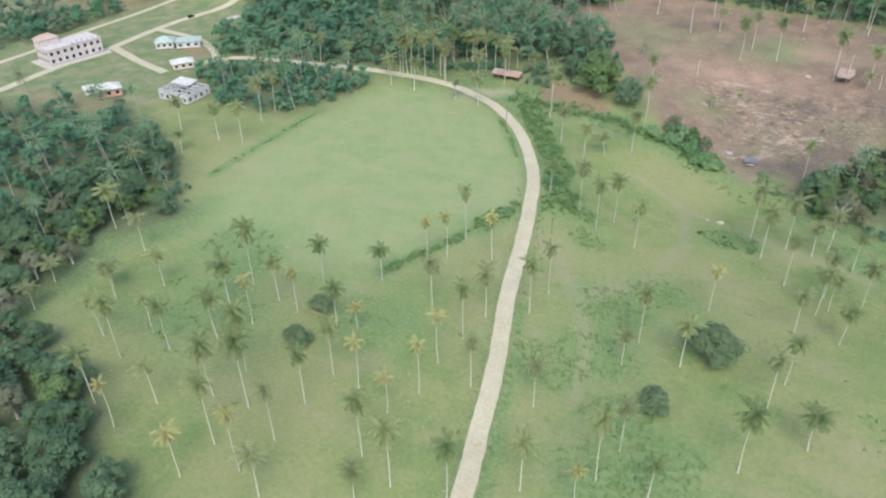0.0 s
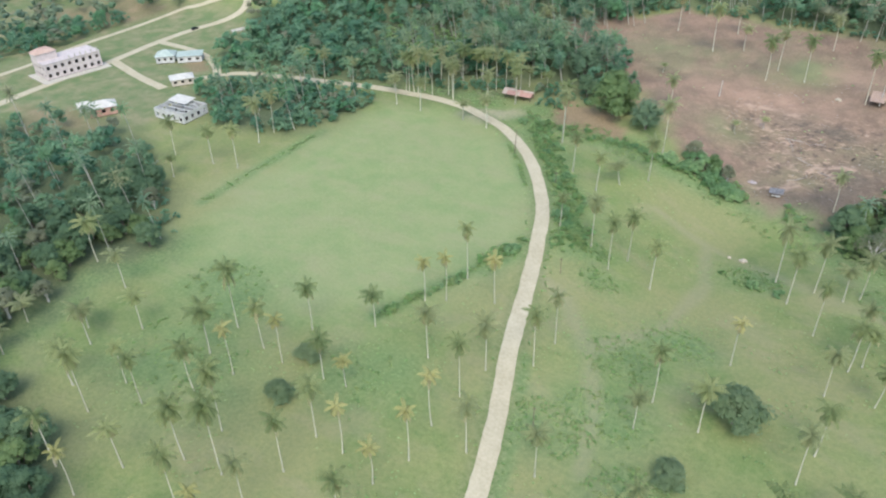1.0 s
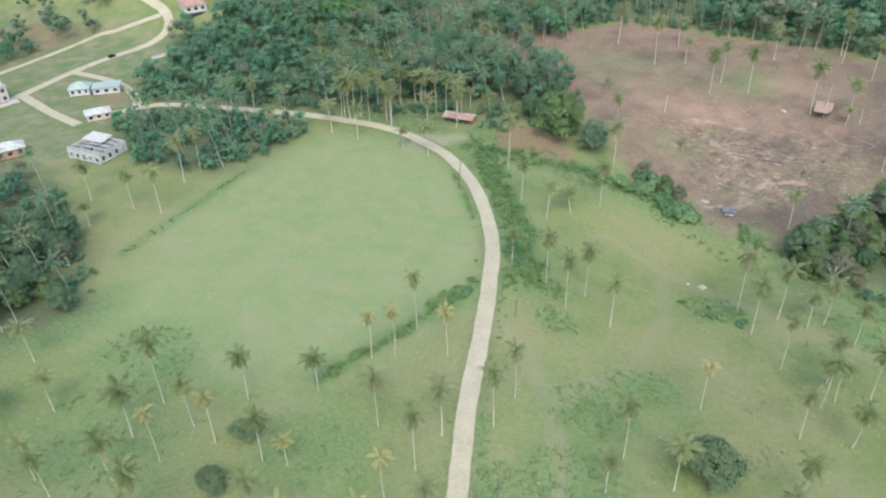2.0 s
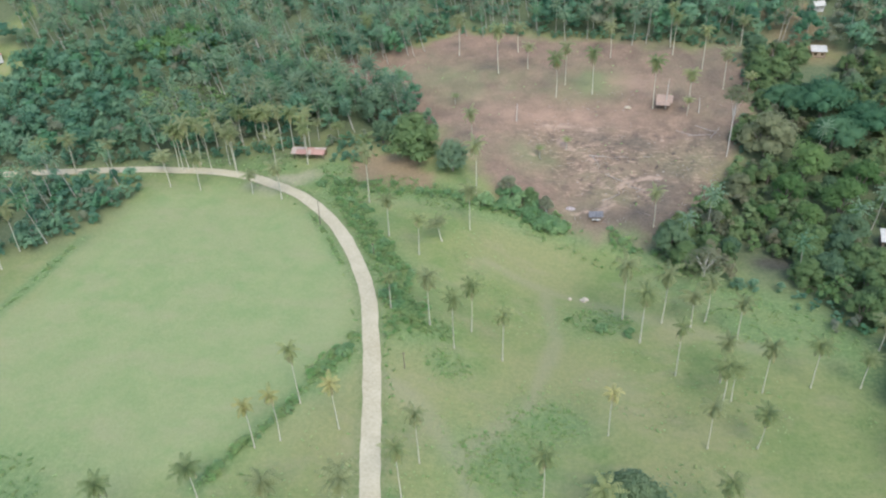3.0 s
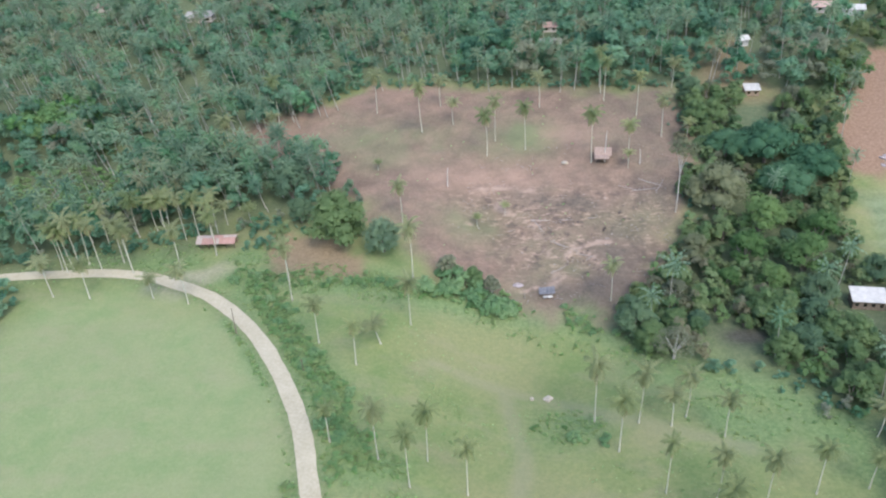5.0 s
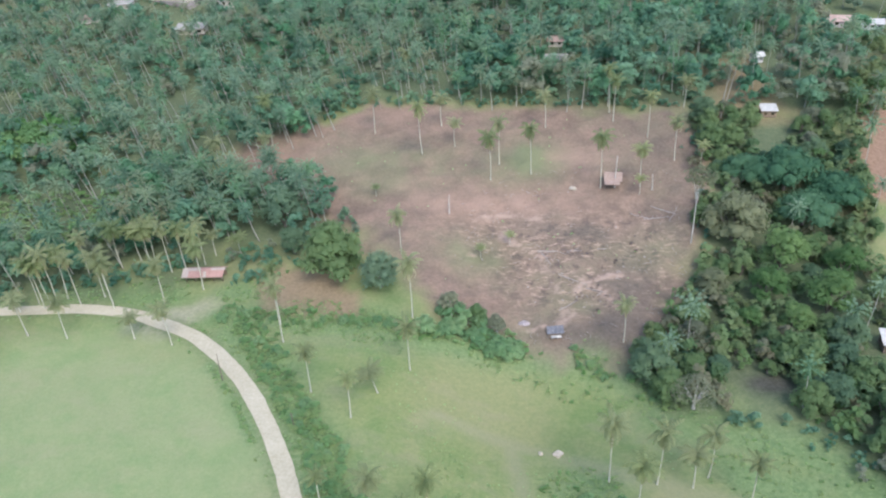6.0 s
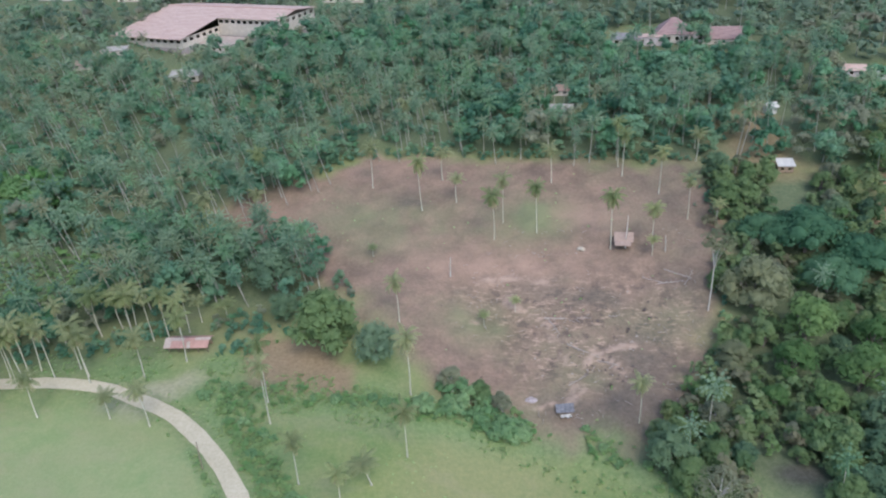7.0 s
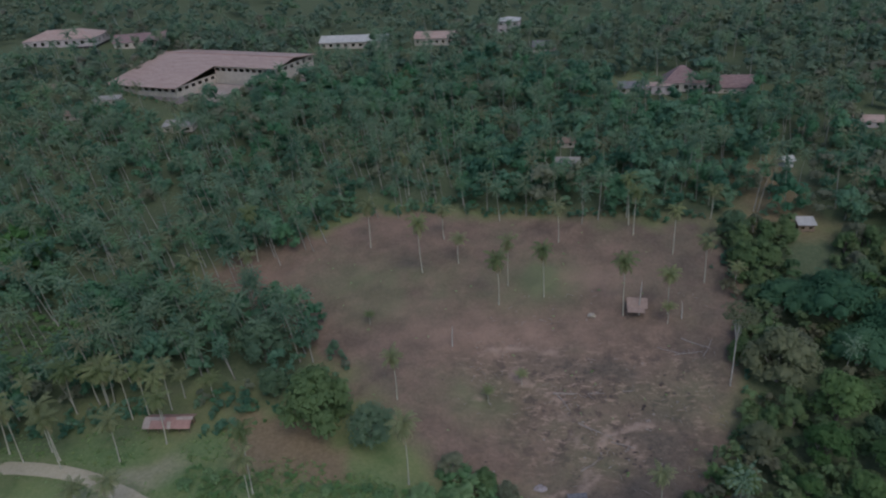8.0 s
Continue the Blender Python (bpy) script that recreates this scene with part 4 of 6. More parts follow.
# spots that stay open: houses, huts, yards
OPEN = [(-138, 281, 10), (-344.3, 206.1, 26), (-293, 182, 12), (-286, 173, 9), (-276, 168, 8), (-288.2, 226.3, 9), (-256.9, 195.7, 15), (-316.3, 247.8, 14), (-331, 335.3, 13), (-4, 336, 8), (60, 376, 7), (66, 419, 7),
        (68, 262, 9), (104, 331, 10), (-244, 516, 24), (-224, 508, 22), (-225, 542, 30), (-190, 532, 24), (-168, 526, 18), (-208, 466, 12), (-292, 500, 7), (-256, 490, 6), (-264, 470, 6), (20, 503, 10), (40, 506, 13), (64, 496, 12), (-21, 424, 8), (-20, 443, 6), (114, 455, 14), (28, 243, 8), (-106, 276, 12)]
# open ground before the houses on the hill: middle, reach
FAR_YARDS = [(-334, 592, 27), (-286, 598, 19), (-150, 622, 24), (-96, 622, 18), (-48, 650, 12), (-26, 586, 10), (17, 502, 8), (40, 506, 11), (62, 498, 10), (-292, 500, 8), (-256, 490, 9), (110, 455, 9), (124, 450, 8), (-208, 466, 9)]
OPEN += [(x, y, q) for x, y, q in FAR_YARDS] + [(x - 0.25 * k * q, y - k * q, q) for x, y, q in FAR_YARDS for k in (0.9, 1.7)]
OPEN += [(56, 352, 6), (-319, 296, 9), (-310, 288, 9), (-302, 280, 7), (66, 254, 7), (63, 247, 6), (60, 368, 8), (57, 360, 7), (66, 411, 8), (62, 402, 6), (-284.9, 172.5, 10), (-298.1, 174.9, 8), (-238, 493, 17), (-252, 492, 14), (-226, 487, 12), (-196, 505, 16), (-178, 502, 12)]
ROAD_LINE = [tuple(p[:2]) for p in smooth_line(MAIN_ROAD, 5.0)]
TOWN_LINES = [[tuple(p[:2]) for p in smooth_line(q, 5.0)] for q in (TOWN_ROAD, UPPER_ROAD, CROSS_LANE, YARD_LANE)]


def off_roads(x, y, gap):
    return all(float(line_distance(x, y, q)) > gap for q in [ROAD_LINE] + TOWN_LINES)


def scatter(poly, step, seed, margin=0.0, gap=3.0, road_gap=5.0):
    r = random.Random(seed)
    xs, ys = [p[0] for p in poly], [p[1] for p in poly]
    out = []
    y = min(ys)
    while y < max(ys):
        x = min(xs)
        while x < max(xs):
            px, py = x + r.uniform(-0.45, 0.45) * step, y + r.uniform(-0.45, 0.45) * step
            x += step
            if float(edge_distance(px, py, poly)) > margin and clear_of(px, py, gap, OPEN) and off_roads(px, py, road_gap):
                out.append((px, py))
        y += step * 0.87
    return out


# single trees that stand out
BIG = [(umbrella_tree, 55, 332, 1.3), (umbrella_tree, 68, 323, 1.1), (umbrella_tree, 42, 336, 0.9), (umbrella_tree, 57, 315, 1.05), (domed_tree, 33, 309, 1.38), (domed_tree, 22, 284, 0.8),
       (bright_tree, 45, 296, 1.35), (bright_tree, 37, 282, 1.1), (bright_tree, 54, 277, 1.25), (bright_tree, 62, 291, 1.1), (bright_tree, 42, 269, 0.9), (bright_tree, 29, 270, 0.7),
       (rounded_tree, -119, 309, 1.5), (rounded_tree, -146, 313, 1.15), (rounded_tree, -80, 277, 1.1), (slender_tree, 19.5, 307, 1.15)]
SINGLE_TREES = [(5, -13, 142, 1.25), (5, -20.5, 117.3, 0.75), (5, -108.2, 104, 0.62), (5, -105.1, 90.1, 0.68), (6, -95.5, 283, 2.2), (0, -112, 294, 1.1), (3, 12, 262, 1.0), (1, 30, 251, 0.6)]
EDGE_BUSHES = [(-58, 270, 1.8), (-53, 267, 2.2), (-48.5, 266, 1.9), (-43, 259, 1.7), (-40, 258, 1.3), (-56, 264, 1.4)]
EDGE_TREES = [(3, -58, 270, 0.9), (1, -50, 268, 0.9), (3, -44, 266, 0.8), (1, 14, 272, 1.0), (0, 16, 250, 0.8), (0, 43, 240, 1.1), (2, 54, 262, 1.0), (1, 52, 246, 1.1)]
for k, x, y, s in BIG:
    stand(k, x, y, turn=rng.uniform(0, 360), wide=s)
stand(twig_tree, 8, 238, turn=40, wide=1.2)
for k, x, y, s in SINGLE_TREES + EDGE_TREES:
    stand(tree_kinds[k], x, y, turn=rng.uniform(0, 360), wide=s)
for x, y, s in EDGE_BUSHES:
    stand(bush_kinds[rng.randrange(2)], x, y, turn=rng.uniform(0, 360), wide=s)
WEST_TREES = scatter(WOOD_WEST, 8.0, 3, 1.5, 4.0) + scatter(WOOD_SOUTHWEST, 7.5, 4, 1.0, 4.0)
near_west, rest_west = [p for p in WEST_TREES if p[0] > -228], [p for p in WEST_TREES if p[0] <= -228]
for x, y in near_west:
    stand(tree_kinds[rng.choice((0, 0, 2, 1, 3))], x, y, turn=rng.uniform(0, 360), wide=rng.uniform(0.75, 1.15))
for x, y in [p for p in scatter(WOOD_EAST, 8.5, 6, 0.5, 6.0) if all(math.hypot(p[0] - a, p[1] - b) > 6.5 * q for _, a, b, q in BIG)]:
    stand(tree_kinds[rng.choice((0, 1, 1, 2, 3, 1, 6))], x, y, turn=rng.uniform(0, 360), wide=rng.uniform(0.55, 0.95) if 255 < y < 350 else rng.uniform(0.75, 1.3))

# bushes in lines and clumps: start, end, how many, spread
BUSH_LINES = [((-90, 165), (-80, 187), 9, 2.5), ((-104, 127), (-92, 153), 5, 0.8), ((-113, 254), (-80, 206), 34, 4.0), ((-86, 206), (-72, 190), 16, 4.0), ((-126, 262), (-108, 258), 10, 3.0), ((-108, 259), (-64, 259), 16, 2.0),
              ((-66, 262), (-38, 259), 12, 3.5), ((-24, 261), (4, 240), 9, 2.5), ((34, 240), (54, 212), 6, 2.0), ((-30, 213), (-10, 204), 6, 2.5), ((-50, 262), (-36, 264), 4, 2.0), ((-118, 280), (-108, 288), 4, 2.0)]
for (x0, y0), (x1, y1), count, spread in BUSH_LINES:
    for i in range(count):
        t = (i + rng.random()) / count
        x, y = x0 + (x1 - x0) * t + rng.uniform(-spread, spread), y0 + (y1 - y0) * t + rng.uniform(-spread, spread)
        if float(line_distance(x, y, ROAD_LINE)) > 4.6:
            stand(bush_kinds[rng.randrange(3)], x, y, turn=rng.uniform(0, 360), wide=rng.uniform(0.7, 1.5) if spread == 3.5 else rng.uniform(0.3, 0.85))
for k in (umbrella_tree, domed_tree, bright_tree, twig_tree, rounded_tree, slender_tree, *palm_kinds, *olive_kinds, *yellow_kinds, *tree_kinds, *bush_kinds):
    rid(k)


# ---- woods that nobody could count ----
def joined(name, spots, templates, mat, label, category, seed, sizes=(0.8, 1.2), tall=None):
    r = np.random.RandomState(seed)
    V, T, tone, base = [], [], [], 0
    for x, y in spots:
        tv, tt = templates[r.randint(len(templates))]
        a, s = r.uniform(0, 6.283), r.uniform(*sizes)
        sz = s * (r.uniform(*tall) if tall else 1.0)
        c, d = math.cos(a) * s, math.sin(a) * s
        v = np.empty_like(tv)
        v[:, 0], v[:, 1], v[:, 2] = tv[:, 0] * c - tv[:, 1] * d + x, tv[:, 0] * d + tv[:, 1] * c + y, tv[:, 2] * sz + gz(x, y)
        V.append(v)
        T.append(tt + base)
        tone.append(np.full(len(v), r.rand()))
        base += len(v)
    me = mesh_from(name, np.concatenate(V), np.concatenate(T), mat, np.concatenate(tone))
    return tagged(new(name, me), label, category, kind="stuff")


def as_arrays(vt):
    return np.array(vt[0], float), np.array(vt[1], int)


far_palms = [(palm_trunk(70 + i, 14.0, 4, 3), palm_fronds(70 + i, 14.0, 24, 4, 5.3, 80, -60, 0.115)) for i in range(6)]
far_crowns = [as_arrays(p[1]) for p in far_palms]
far_trunks = [as_arrays(p[0]) for p in far_palms]
far_trees = [crown_arrays(80 + i, 3.6 + 0.4 * (i % 4), 0.0 + 0.5 * (i % 2), 7.5 + 0.8 * (i % 4), 12, 300, 0.42, sphere=ICO_ROUGH, core=0.66) for i in range(8)]
scrub = [crown_arrays(180 + i, 3.8 + 0.4 * (i % 3), -0.6, 6.5 + 0.8 * (i % 4), 6, 84, 0.9, sphere=ICO_ROUGH, core=0.55) for i in range(8)]
beyond_trees = [crown_arrays(90 + i, 6.0, 0.5, 9.5 + i % 3, 6, 60, 1.1, sphere=ICO_ROUGH) for i in range(5)]


def plant_palms(name, spots, seed, label):
    r = random.Random(seed)
    groups = {}
    for s in spots:
        groups.setdefault(r.randrange(6), []).append(s)
    V, T, tone, base = [], [], [], 0
    TV, TT, tb = [], [], 0
    for k, pts in groups.items():
        for x, y in pts:
            a, s, h = r.uniform(0, 6.283), r.uniform(0.74, 1.14), r.uniform(0.8, 1.42)
            lx, ly = r.gauss(-0.16 * min(1.0, max(0.0, (-20 - x) / 80)), 0.07), r.uniform(-0.12, 0.12)
            c, d, own, z = math.cos(a) * s, math.sin(a) * s, r.random(), gz(x, y)
            for (tv, tt), crown in ((far_crowns[k], True), (far_trunks[k], False)):
                v = np.empty_like(tv)
                zz = tv[:, 2] - 14.0 if crown else tv[:, 2] * h
                if crown:
                    zz = zz * s + 14.0 * h
                v[:, 0] = tv[:, 0] * c - tv[:, 1] * d + x + lx * zz
                v[:, 1] = tv[:, 0] * d + tv[:, 1] * c + y + ly * zz
                v[:, 2] = zz + z
                if crown:
                    V.append(v)
                    T.append(tt + base)
                    base += len(v)
                    tone.append(np.full(len(v), own))
                else:
                    TV.append(v)
                    TT.append(tt + tb)
                    tb += len(v)
    root = new(name)
    tagged(root, label, "palm grove", kind="stuff")
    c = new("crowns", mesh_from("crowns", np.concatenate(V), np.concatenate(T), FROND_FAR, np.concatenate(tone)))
    t = new("trunks", mesh_from("trunks", np.concatenate(TV), np.concatenate(TT), FAR_TRUNK))
    c.parent = t.parent = root
    return root


hill = [p for p in scatter(WOOD_HILL, 7.6, 21, 0.0, 3.0) if math.hypot(p[0] + 184, p[1] - 392) > 9]
r21 = random.Random(21)
r21.shuffle(hill)


def palm_share(x, y):
    return 0.7 if x < -60 and y < 470 else 0.38


hill_palms = [p for i, p in enumerate(hill) if (i * 0.618) % 1 < palm_share(*p)]
hill_trees = [p for i, p in enumerate(hill) if (i * 0.618) % 1 >= palm_share(*p) and (p[0] > -60 or p[1] > 425 or i % 2 == 0)]
hill_palms += scatter([(-156, 346), (-150, 366), (-124, 380), (-108, 374), (-138, 342)], 8.5, 59, 0.0, 3.0) + scatter([(-104, 397), (-56, 391), (26, 384), (26, 376), (-56, 383), (-104, 388)], 9.5, 60, 0.0, 3.0)
hill_trees += [(-149, 358), (-143, 366), (-136, 371), (-131, 366), (-124, 376), (-118, 384), (-112, 391), (-126, 364), (-139, 360)]
plant_palms("hillside_palm_grove", hill_palms, 22, "dense grove of tall coconut palms covering the hillside")
joined("hillside_undergrowth", [(x + 3.5, y - 2.5) for x, y in hill_palms if clear_of(x + 3.5, y - 2.5, 1.0, OPEN) and float(edge_distance(x + 3.5, y - 2.5, BURN)) < -3], scrub, LEAF_HILL, "dense green undergrowth below the hillside palms", "undergrowth", 64, (0.45, 0.9), (0.6, 1.0))
joined("hillside_wood", hill_trees, far_trees, LEAF_HILL, "green broadleaf trees growing between hillside palms", "trees", 23, (0.9, 1.75), (0.85, 1.3))
GREEN_GLADE = [(-238, 322), (-210, 330), (-186, 328), (-172, 310), (-186, 298), (-206, 292), (-228, 298)]
road_wood = [p for p in scatter(WOOD_ROAD, 6.8, 24, 0.0, 4.0) if float(edge_distance(*p, GREEN_GLADE)) < 0 and all(math.hypot(p[0] - x, p[1] - y) > 7.0 * q for _, x, y, q in BIG)]
joined("glade_shrubs", scatter(GREEN_GLADE, 3.6, 62, 0.0, 1.0), scrub, LEAF_THICKET, "soft light green shrubs filling a gap in the wood", "shrubs", 63, (0.3, 0.6), (0.5, 0.9))
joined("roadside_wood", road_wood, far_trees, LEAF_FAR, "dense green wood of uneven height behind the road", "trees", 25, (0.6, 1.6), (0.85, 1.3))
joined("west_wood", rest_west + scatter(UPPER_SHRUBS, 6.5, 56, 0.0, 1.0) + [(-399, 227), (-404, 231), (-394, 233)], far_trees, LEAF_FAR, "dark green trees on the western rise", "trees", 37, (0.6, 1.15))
joined("east_wood", scatter(WOOD_RIGHT, 6.5, 38, 0.0, 3.5) + scatter(WOOD_BEHIND_RICE, 9.5, 39, 0.0, 3.5) + scatter(WOOD_BANK, 9.5, 40, 0.0, 3.5) + scatter(WOOD_CORNER, 9.0, 48, 0.0, 3.5), far_trees, LEAF_EAST, "mixed green trees round the eastern rice field", "trees", 41, (0.7, 1.4))
edge_spots = [(x0 + (x1 - x0) * i / n + r21.gauss(0, 1.2), y0 + (y1 - y0) * i / n + r21.gauss(-0.6, 1.3)) for (x0, y0), (x1, y1), n in (((-146, 366), (-124, 377), 12), ((-124, 377), (-105, 393), 12), ((-105, 393), (-56, 391), 24), ((-56, 391), (-13, 387), 20), ((-13, 387), (28, 383), 20)) for i in range(n)]
for (x0, y0), (x1, y1), count in (((-166, 284), (-116, 290), 46), ((-132, 276), (-118, 282), 12), ((-112, 286), (-104, 274), 8), ((-289.5, 252.4), (-206, 271.4), 60), ((-206, 271.4), (-104, 297), 70), ((-104, 297), (-92, 306), 14), ((8, 241), (54, 214), 26), ((4, 240), (26, 300), 30), ((26, 300), (30, 372), 30), ((-194, 240), (-217.9, 201.3), 30), ((-178.9, 121.7), (-246.6, 169.5), 36)):
    for _ in range(count):
        t = r21.random()
        x, y = x0 + (x1 - x0) * t + r21.gauss(0, 2.2), y0 + (y1 - y0) * t + r21.gauss(0, 2.2)
        if off_roads(x, y, 4.5) and clear_of(x, y, 0.5, OPEN):
            edge_spots.append((x, y))
joined("wood_edge_shrubs", edge_spots, scrub, LEAF_FAR, "tangled green undergrowth along the wood's edge", "undergrowth", 49, (0.2, 0.55))
thicket = []
for (x0, y0), (x1, y1), count, spread in (((-86, 212), (-73, 189), 130, 3.2), ((-91, 162), (-80, 187), 60, 2.4), ((-126, 263), (-62, 259), 70, 1.8), ((-62, 260), (-36, 262), 60, 3.0), ((-24, 260), (4, 240), 40, 2.2), ((-104, 127), (-92, 155), 26, 0.8)):
    for _ in range(count):
        t = r21.random()
        x, y = x0 + (x1 - x0) * t + r21.gauss(0, spread), y0 + (y1 - y0) * t + r21.gauss(0, spread)
        if off_roads(x, y, 3.9):
            thicket.append((x, y))
for _ in range(170):
    t, off = r21.random(), 8.0 * r21.random() ** 1.5
    thicket.append((-121 + 35 * t + 0.81 * off, 256 - 48 * t + 0.59 * off))
thicket = [p for p in thicket if off_roads(*p, 3.9)]
joined("roadside_thicket", thicket, scrub, LEAF_THICKET, "lush fresh green shrubs thick beside the road", "shrubs", 50, (0.16, 0.42), (0.4, 0.7))
joined("east_undergrowth", [p for p in scatter(WOOD_EAST, 4.9, 51, 0.0, 1.5) if all(math.hypot(p[0] - x, p[1] - y) > 6.5 * q for _, x, y, q in BIG)], scrub, LEAF_EAST, "smaller green trees filling the eastern wood", "trees", 52, (0.5, 1.1))
joined("hall_trees", [(-181, 508), (-171, 501), (-162, 500), (-153, 503), (-146, 510), (-150, 496), (-142, 502), (-158, 492)], far_trees, LEAF_FAR, "tall green trees standing before the hall", "trees", 53, (1.5, 1.95), (0.95, 1.2))
yard_shrubs = []
for x, y, q in FAR_YARDS + [(-240, 494, 14), (-200, 498, 12)]:
    for _ in range(int(q * 1.8)):
        px, py = x - 0.2 * q + r21.uniform(-q, q), y - q * r21.uniform(0.6, 2.5)
        if y < 570 or py < y - 0.9 * q:
            yard_shrubs.append((px, py))
yard_shrubs += [(-262 + 3.2 * i + r21.uniform(-2, 2), 507 - 1.15 * i + r21.uniform(-3, 1)) for i in range(17)]
joined("yard_shrubs", yard_shrubs, scrub, LEAF_FAR, "low green garden trees before the hillside houses", "shrubs", 54, (0.22, 0.55))
joined("strip_shrubs", [p for p in scatter(WOOD_STRIP, 4.8, 5, 0.0, 2.0, 5.0) if float(value_noise(*p, 14, 75)) > 0.24] + [(-198.5 - 3.03 * i + r21.uniform(-1, 1), 251.7 - 0.69 * i + r21.uniform(-1.5, 0.5)) for i in range(15)], scrub, LEAF_FAR, "muted green scrub between road and field", "scrub", 57, (0.4, 1.0), (0.75, 1.25))
plant_palms("west_palms", scatter(WOOD_WEST, 19.0, 42, 2.0, 1.5) + scatter(WOOD_STRIP, 14.0, 43, 1.0, 1.5), 44, "coconut palms rising out of the western trees")
plant_palms("east_palms", [p for p in scatter(WOOD_EAST, 27.0, 45, 1.0, 1.5) if all(math.hypot(p[0] - x, p[1] - y) > 8.0 * q for _, x, y, q in BIG)] + scatter(WOOD_RIGHT, 12.0, 46, 0.0, 1.5), 47, "coconut palms rising out of the eastern trees")
plant_palms("roadside_palm_grove", [p for p in scatter(WOOD_ROAD, 10.0, 26, 2.0, 2.0) if p[0] > -215] + [p for p in scatter(WOOD_ROAD, 7.5, 58, 1.0, 2.0) if p[0] > -172 and all(math.hypot(p[0] - x, p[1] - y) > 6.0 * q for _, x, y, q in BIG)], 27, "coconut palms rising out of the dense wood")
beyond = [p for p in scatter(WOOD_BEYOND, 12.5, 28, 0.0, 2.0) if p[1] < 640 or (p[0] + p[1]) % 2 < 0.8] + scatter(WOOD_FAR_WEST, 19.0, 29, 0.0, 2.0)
joined("distant_wood", beyond, beyond_trees, LEAF_HAZED, "hazy dark green woods reaching into the distance", "trees", 30, (0.7, 1.4))
plant_palms("distant_palms", scatter([(-330, 470), (-60, 545), (120, 470), (200, 520), (200, 640), (-330, 640)], 17.0, 31, 0.0, 3.0), 32, "scattered coconut palms above distant woods")
joined("bamboo_grove", [(-230 + r21.uniform(-15, 15), 350 + r21.uniform(-8, 8)) for _ in range(26)], far_trees, LEAF_BAMBOO_FAR, "tall bright green bamboo grove in the wood", "bamboo", 33, (1.2, 1.7))

# low shrubs and weeds in the rough grass: middle, reach, how many
shrub = [crown_arrays(100 + i, 1.1, -0.3, 0.45, 2, 22, 0.3, sphere=ICO_ROUGH, core=0.5) for i in range(4)]
spots = []
for cx, cy, reach, count in WEEDS:
    for _ in range(3 * count):
        a, q = r21.uniform(0, 6.283), reach * math.sqrt(r21.random())
        x, y = cx + 1.3 * q * math.cos(a), cy + q * math.sin(a)
        if float(line_distance(x, y, ROAD_LINE)) > 4.0:
            spots.append((x, y))
for (x0, y0), (x1, y1), count, spread in (((-193, 148), (-194, 214), 110, 1.5), ((-104, 126), (-88, 170), 90, 0.9), ((-90, 160), (-80, 188), 70, 3.0), ((-122, 240), (-112, 228.4), 50, 0.8), ((-112, 228.4), (-101.5, 213), 60, 0.8), ((-112, 254), (-72, 190), 240, 3.2), ((-126, 262), (-62, 258), 170, 4.0), ((-62, 258), (4, 238), 120, 4.0), ((4, 238), (50, 208), 90, 4.0)):
    for _ in range(count):
        t = r21.random()
        x, y = x0 + (x1 - x0) * t + r21.gauss(0, spread * 0.6), y0 + (y1 - y0) * t + r21.gauss(0, spread * 0.6)
        if float(line_distance(x, y, ROAD_LINE)) > 3.6:
            spots.append((x, y))
road_pts = smooth_line(MAIN_ROAD, 1.2)
for i in range(20, len(road_pts) - 1):
    p, d = road_pts[i], (road_pts[i + 1] - road_pts[i - 1]).normalized()
    for sgn in (-1, 1):
        if r21.random() < (0.2 if sgn < 0 else 0.45):
            q = p + Vector((d.y, -d.x, 0)) * sgn * r21.uniform(3.2, 5.5)
            spots.append((q.x, q.y))
joined("low_shrubs", spots, shrub, LEAF_LOW, "low green weeds and shrubs in rough grass", "shrubs", 34, (0.3, 0.95), (0.5, 0.9))
tufts = []
while len(tufts) < 1900:
    x, y = r21.uniform(-150, 45), r21.uniform(60, 262)
    if float(value_noise(x, y, 16, 71)) * 0.6 + float(value_noise(x, y, 6, 72)) * 0.5 > 0.62 and float(edge_distance(x, y, FIELD)) < -3 and float(line_distance(x, y, ROAD_LINE)) > 4.5:
        tufts.append((x, y))
joined("meadow_tufts", tufts, shrub, LEAF_LOW, "rough tufts and seedlings scattered over the meadow", "weeds", 61, (0.2, 0.6), (0.4, 0.8))
burn_weeds = [p for p in scatter(BURN, 6.5, 35, 2.0, 1.0) if r21.random() < 0.4]
joined("clearing_weeds", burn_weeds, shrub, LEAF_LOW, "sparse green regrowth on burnt ground", "weeds", 36, (0.3, 0.9))


# ---- buildings ----
def wall_with_openings(length, height, cols, rows, win_w, win_h, sill, storey, thick=0.25):
    """A wall along x from 0, with openings that go through it."""
    bm = bmesh.new()
    pitch = length / cols
    for r in range(rows):
        z = r * storey
        top = (r + 1) * storey if r < rows - 1 else height
        box(bm, 0, length, 0, thick, z, z + sill)
        box(bm, 0, length, 0, thick, z + sill + win_h, top)
        for c in range(cols + 1):
            x0 = 0 if c == 0 else c * pitch - (pitch - win_w) / 2
            x1 = length if c == cols else c * pitch + (pitch - win_w) / 2
            box(bm, x0, x1, 0, thick, z + sill, z + sill + win_h)
    return bm


